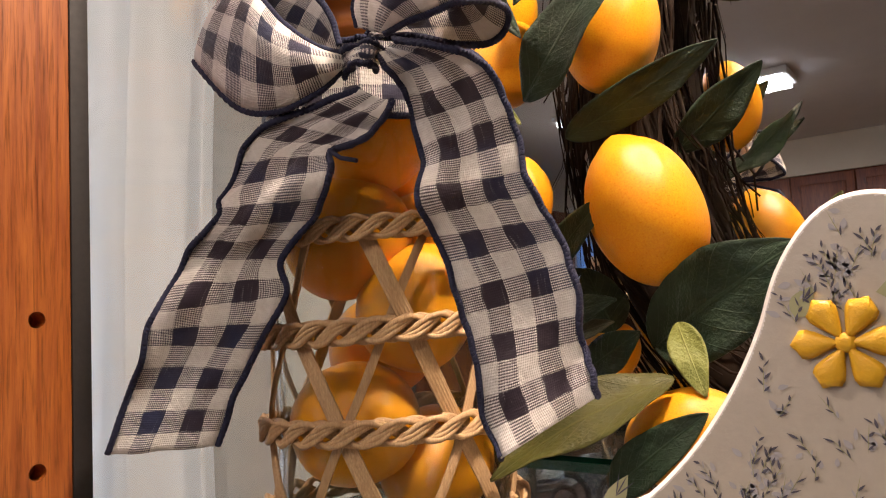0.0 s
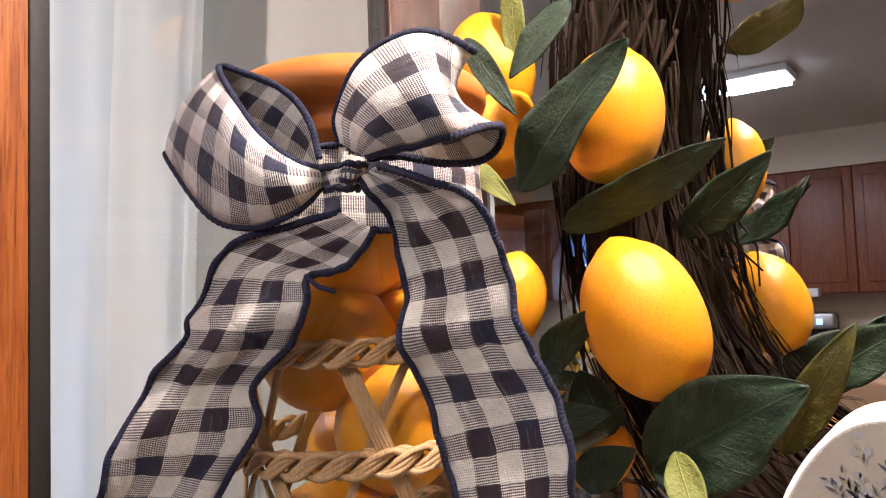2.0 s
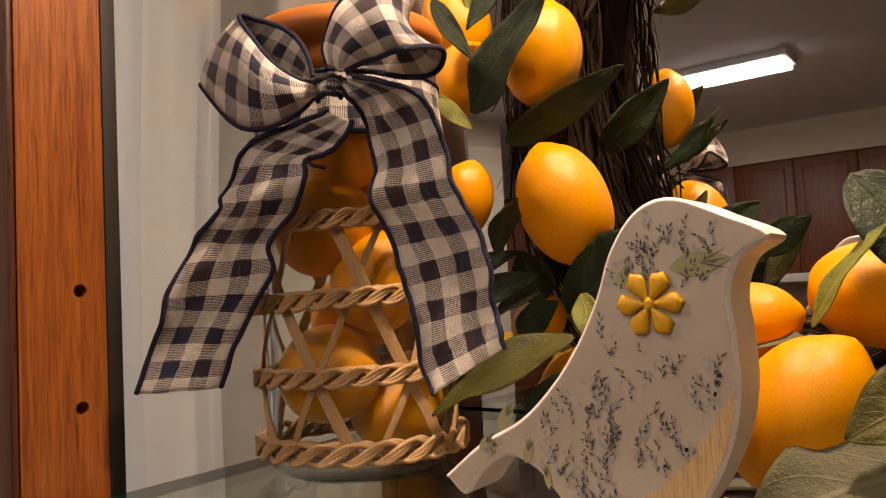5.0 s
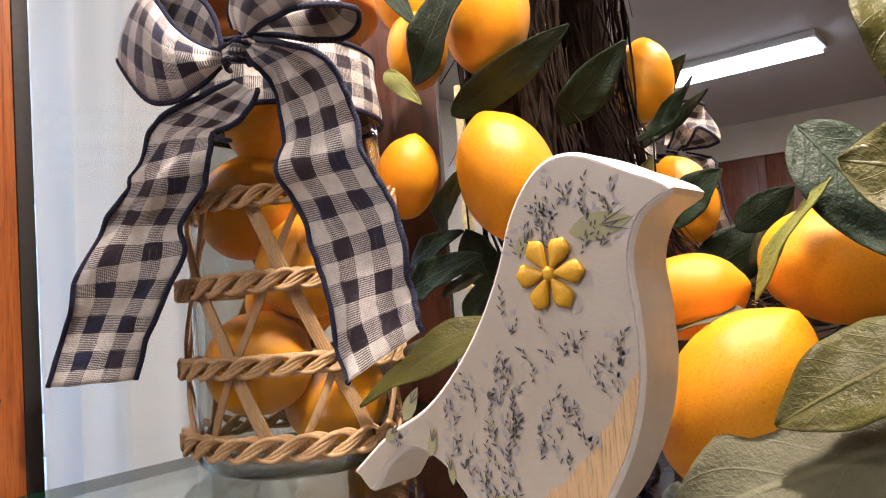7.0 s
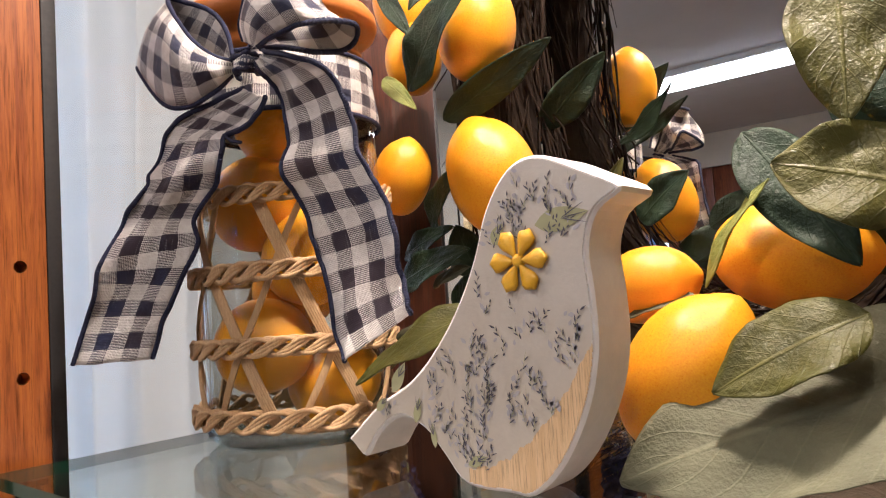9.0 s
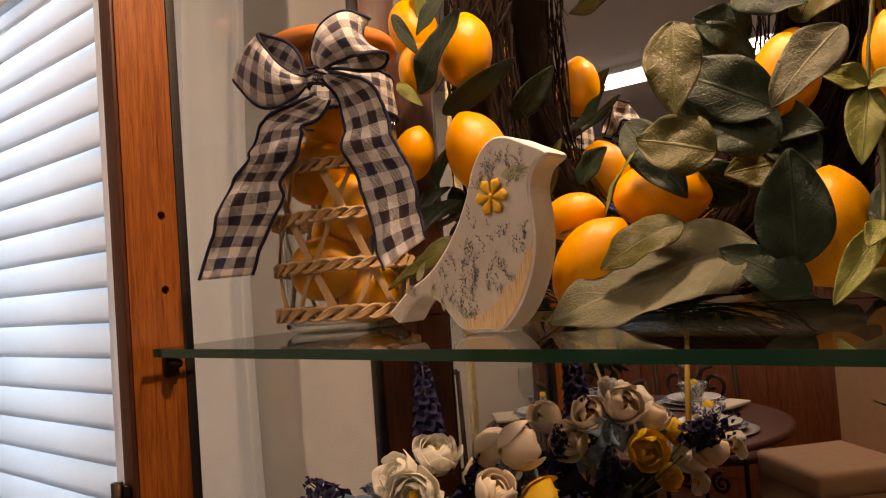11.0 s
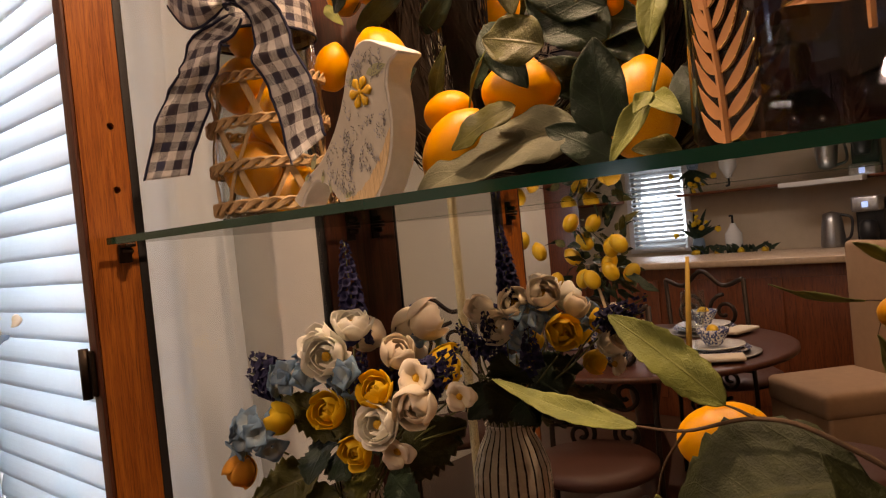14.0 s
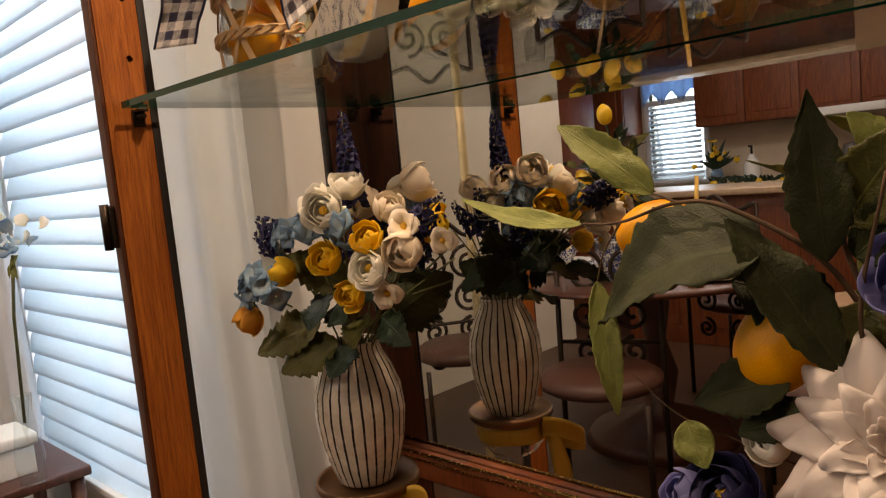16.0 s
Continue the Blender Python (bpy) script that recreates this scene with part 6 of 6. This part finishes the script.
def iron_chair(x, y, turn, label):
    c = thing("iron_chair", label, "chair", (x, y, 0), "iron dining chairs")
    c.rotation_euler = (0, 0, turn)
    for sx in (-1, 1):
        part("back_post", tube([(sx * .20, .20, 0), (sx * .20, .20, .45), (sx * .20, .24, .98)], .011, 8).mesh("back_post", IRON), None, c)
        part("leg", tube([(sx * .20, -.20, 0), (sx * .20, -.20, .43)], .011, 8).mesh("leg", IRON), None, c)
        for cz, r in ((.82, .085), (.65, .075), (.50, .06), (.36, .05)):
            o = part("scroll", tube(spiral(sx * .09, cz, r, 1.6, 1.57, sx), .0095, 6).mesh("scroll", IRON), None, c)
            o.location = (0, .225, 0)
    part("top_rail", tube(catmull([(-.20, .24, .98), (-.10, .245, .95), (0, .25, 1.02), (.10, .245, .95), (.20, .24, .98)], 6), .011, 8).mesh("top_rail", IRON), None, c)
    part("cross_rail", tube([(-.20, .21, .54), (.20, .21, .54)], .008, 8).mesh("cross_rail", IRON), None, c)
    part("seat", lathe([(0, .43), (.20, .43), (.225, .445), (.225, .47), (.19, .492), (0, .50)], 40).mesh("seat", SALMON), None, c, "brown padded seat")
    return c


iron_chair(-1.78, -1.28, 2.2, "wrought iron dining chair with scrolled back")
iron_chair(-1.05, -2.62, .1, "wrought iron dining chair with scrolled back")
iron_chair(-.30, -1.45, -1.9, "wrought iron dining chair with scrolled back")
iron_chair(-1.00, -1.16, 2.8, "wrought iron dining chair with scrolled back")
COVER = plain("beige_slipcover", (.35, .21, .12), .85, .08, 20, .4)


def covered_chair(x, y, turn):
    c = thing("slipcovered_chair", "beige slipcovered dining chair", "chair", (x, y, 0), "slipcovered chairs")
    c.rotation_euler = (0, 0, turn)
    part("backrest", box((-.22, .17, .40), (.22, .25, 1.10), .03, 4).mesh("backrest", COVER), None, c)
    part("seat", box((-.24, -.26, .38), (.24, .20, .50), .035, 4).mesh("seat", COVER), None, c)
    part("skirt", box((-.235, -.25, .03), (.235, .245, .40), .02, 3).mesh("skirt", COVER), None, c)


covered_chair(-.52, -2.56, -2.4)

# ---------------------------------------------------------------- kitchen
STONE = plain("stone_counter", (.42, .30, .20), .3, .2, 40, .1)
TILE = plain("backsplash", (.55, .44, .32), .5, .06, 12, .1)
island = thing("kitchen_island", "dark wood kitchen island with a stone top", "counter", (-1.1, -3.55, 0))
part("worktop", box((-1.1, -.30, .96), (.95, .32, 1.0), .006).mesh("worktop", STONE), None, island, "brown stone worktop")
part("body", box((-1.05, -.26, 0), (.90, .20, .96), .004).mesh("body", CHERRY), None, island)
for k in range(5):
    part("panel", box((-1.0 + k * .38, .20, .12), (-.68 + k * .38, .212, .88), .004).mesh("panel", CHERRY), None, island)


def cabinet_run(name, x0, x1, y0, y1, z0, z1, label, width=.40):
    n = max(1, round((x1 - x0) / width))
    w = (x1 - x0) / n
    for k in range(n):
        c = thing(name, label, "cabinet", (x0 + (k + .5) * w, (y0 + y1) / 2, z0), name + "s in the kitchen")
        h, d = z1 - z0, (y1 - y0) / 2
        part("body", box((-w / 2, -d, 0), (w / 2, d - .02, h), .002).mesh("body", CHERRY), None, c)
        dr = part("door", box((-w / 2 + .004, d - .019, .006), (w / 2 - .004, d, h - .006), .003).mesh("door", CHERRY), None, c)
        part("raised_panel", box((-w / 2 + .06, d + .0005, .07), (w / 2 - .06, d + .010, h - .07), .008).mesh("raised_panel", CHERRY), None, c)


cabinet_run("wall_cabinet", -2.28, .60, BACK_Y + .005, BACK_Y + .34, 1.42, 2.29, "cherry wood kitchen wall cabinet")
cabinet_run("wall_cabinet", -4.15, -2.94, BACK_Y + .005, BACK_Y + .34, 1.42, 2.29, "cherry wood kitchen wall cabinet")
cabinet_run("base_cabinet", -4.15, .60, BACK_Y + .005, BACK_Y + .58, .08, .88, "cherry wood kitchen base cabinet")
slab("worktop", (-4.15, BACK_Y + .002, .88), (.62, BACK_Y + .62, .92), STONE, "brown stone kitchen worktop", "worktop", .004)
slab("backsplash", (-2.30, BACK_Y + .001, .92), (.62, BACK_Y + .006, 1.42), TILE, "beige kitchen backsplash", "wall")
hood = single("range_hood", box((-1.42, BACK_Y + .35, 1.40), (-.86, BACK_Y + .50, 1.46), .008), CHINA, "white slim range hood under the cabinets", "hood")
VAL = translucent(plain("blue_valance", (.30, .42, .58), .85, .2, 30, .3), .5, (.40, .56, .78))
rows = []
for i in range(9):
    rows.append([(-2.89 + .56 * j / 40, BACK_Y + .07 + .012 * math.sin(j * .9), 2.08 - (.36 + .05 * math.cos(j * .47)) * i / 8) for j in range(41)])
thicken(single("valance", sheet(rows), VAL, "gathered blue valance over the kitchen window", "curtain"), .001)
STEEL = plain("steel", (.5, .5, .5), .3, .05, 60, .1, .9)
APPL = plain("black_plastic", (.02, .02, .022), .35)
cm = thing("coffee_maker", "black and steel coffee maker on the worktop", "coffee maker", (-.88, BACK_Y + .30, .92))
part("base", box((-.09, -.11, 0), (.09, .11, .05), .008).mesh("base", APPL), None, cm)
part("tower", box((-.09, -.11, .05), (.09, -.02, .36), .01).mesh("tower", APPL), None, cm)
part("head", box((-.09, -.11, .26), (.09, .11, .37), .015).mesh("head", STEEL), None, cm)
part("carafe", lathe([(0, .055), (.055, .055), (.065, .10), (.055, .18), (.04, .20), (0, .20)], 24, (0, .04)).mesh("carafe", APPL), None, cm)
part("display", box((-.02, .111, .29), (.02, .113, .33), .001).mesh("display", glowing("blue_display", (.2, .45, 1), 1.5)), None, cm)
mx = thing("kettle", "steel and black kettle on the worktop", "kettle", (-1.12, BACK_Y + .32, .92))
part("body", lathe([(0, 0), (.08, 0), (.085, .05), (.07, .20), (.06, .26), (.0, .28)], 28).mesh("body", STEEL), None, mx)
part("handle", tube(catmull([(.06, 0, .25), (.13, 0, .22), (.12, 0, .10), (.08, 0, .06)], 6), .010, 8).mesh("handle", APPL), None, mx)
bt = thing("soap_bottle", "clear bottle with a dark pump on the worktop", "bottle", (-1.83, BACK_Y + .35, .92))
part("body", lathe([(0, 0), (.06, 0), (.065, .02), (.065, .17), (.03, .22), (.02, .25), (0, .25)], 24).mesh("body", CHINA), None, bt)
part("pump", tube([(0, 0, .25), (0, 0, .31), (0, .05, .31)], .009, 8).mesh("pump", APPL), None, bt)
kf = thing("kitchen_flowers", "yellow flowers in a glass vase on the worktop", "flowers", (-2.12, BACK_Y + .34, .92))
part("vase", lathe([(0, 0), (.04, 0), (.05, .10), (.04, .15), (0, .1)], 20).mesh("vase", plain("blue_glaze", (.14, .22, .32), .3)), None, kf)
rr = random.Random(5)
for k in range(26):
    at = (rr.gauss(0, .08), rr.gauss(0, .05), .27 + rr.gauss(0, .05))
    if k % 2:
        gq = petal(at, (rr.gauss(0, 1), 1, rr.gauss(0, 1)), k, .006, .05, .05, 1.1, .05)
        thicken(part("petal", gq.mesh("petal", P_YELLOW), None, kf), .001)
    else:
        thicken(part("leaf", leaf_geo((0, 0, .15), at, .04, (0, 1, .3), seed=k).mesh("leaf", LEAF_DARK), None, kf), .001)
gl = thing("greenery", "low green garland with yellow fruit on the worktop", "plant", (-1.85, BACK_Y + .42, .92))
for k in range(60):
    b = Vector((rr.uniform(-.35, .35), rr.uniform(-.05, .08), rr.uniform(.005, .05)))
    thicken(part("leaf", leaf_geo(b, b + Vector((rr.gauss(0, .05), rr.gauss(0, .03), .05)), .03, (0, 1, .5), seed=k).mesh("leaf", LEAF_DARK), None, gl), .001)
for k in range(4):
    lemon((-2.1 + .18 * k, BACK_Y + .46, .955), .028, (1, k, .2), gl, k, YELLOWS)
slab("soffit", (LEFT_X, BACK_Y, 2.29), (.62, BACK_Y + .36, CEIL_Z), WHITE_WALL, "cream soffit over the kitchen cabinets", "wall")
fd = thing("fridge", "tall dark wood cabinet beside the kitchen doorway", "cabinet", (-3.2, -3.9, 0))
part("body", box((-.35, -.3, 0), (.35, .3, 2.1), .01).mesh("body", CHERRY), None, fd)
part("door", box((-.34, .301, .06), (.34, .318, 2.08), .006).mesh("door", CHERRY), None, fd)

# ---------------------------------------------------------------- ceiling lamps
sl = thing("strip_lamp", "white fluorescent ceiling lamp, switched on", "lamp", (STRIP.x, STRIP.y, CEIL_Z))
part("housing", box((-.63, -.13, -.035), (.63, .13, 0), .006).mesh("housing", WHITE_PAINT), None, sl)
part("diffuser", box((-.61, -.11, -.055), (.61, .11, -.0355), .008).mesh("diffuser", glowing("cool_diffuser", COOL, 9)), None, sl, "glowing white diffuser")
# Trim and lens for each, the added third one included.
for lx, ly, watts in DOWNLIGHTS_AND_FILL:
    d = thing("downlight", "round recessed ceiling downlight, one of three added as fill", "lamp", (lx, ly, CEIL_Z), "recessed downlights")
    part("trim", lathe([(.06, -.001), (.085, -.001), (.088, -.006), (.062, -.010), (.06, -.001)], 32).mesh("trim", WHITE_PAINT), None, d)
    part("lens", lathe([(0, -.004), (.06, -.004), (.06, -.006), (0, -.006)], 28).mesh("lens", glowing("downlight_lens", WARM, 9)), None, d)
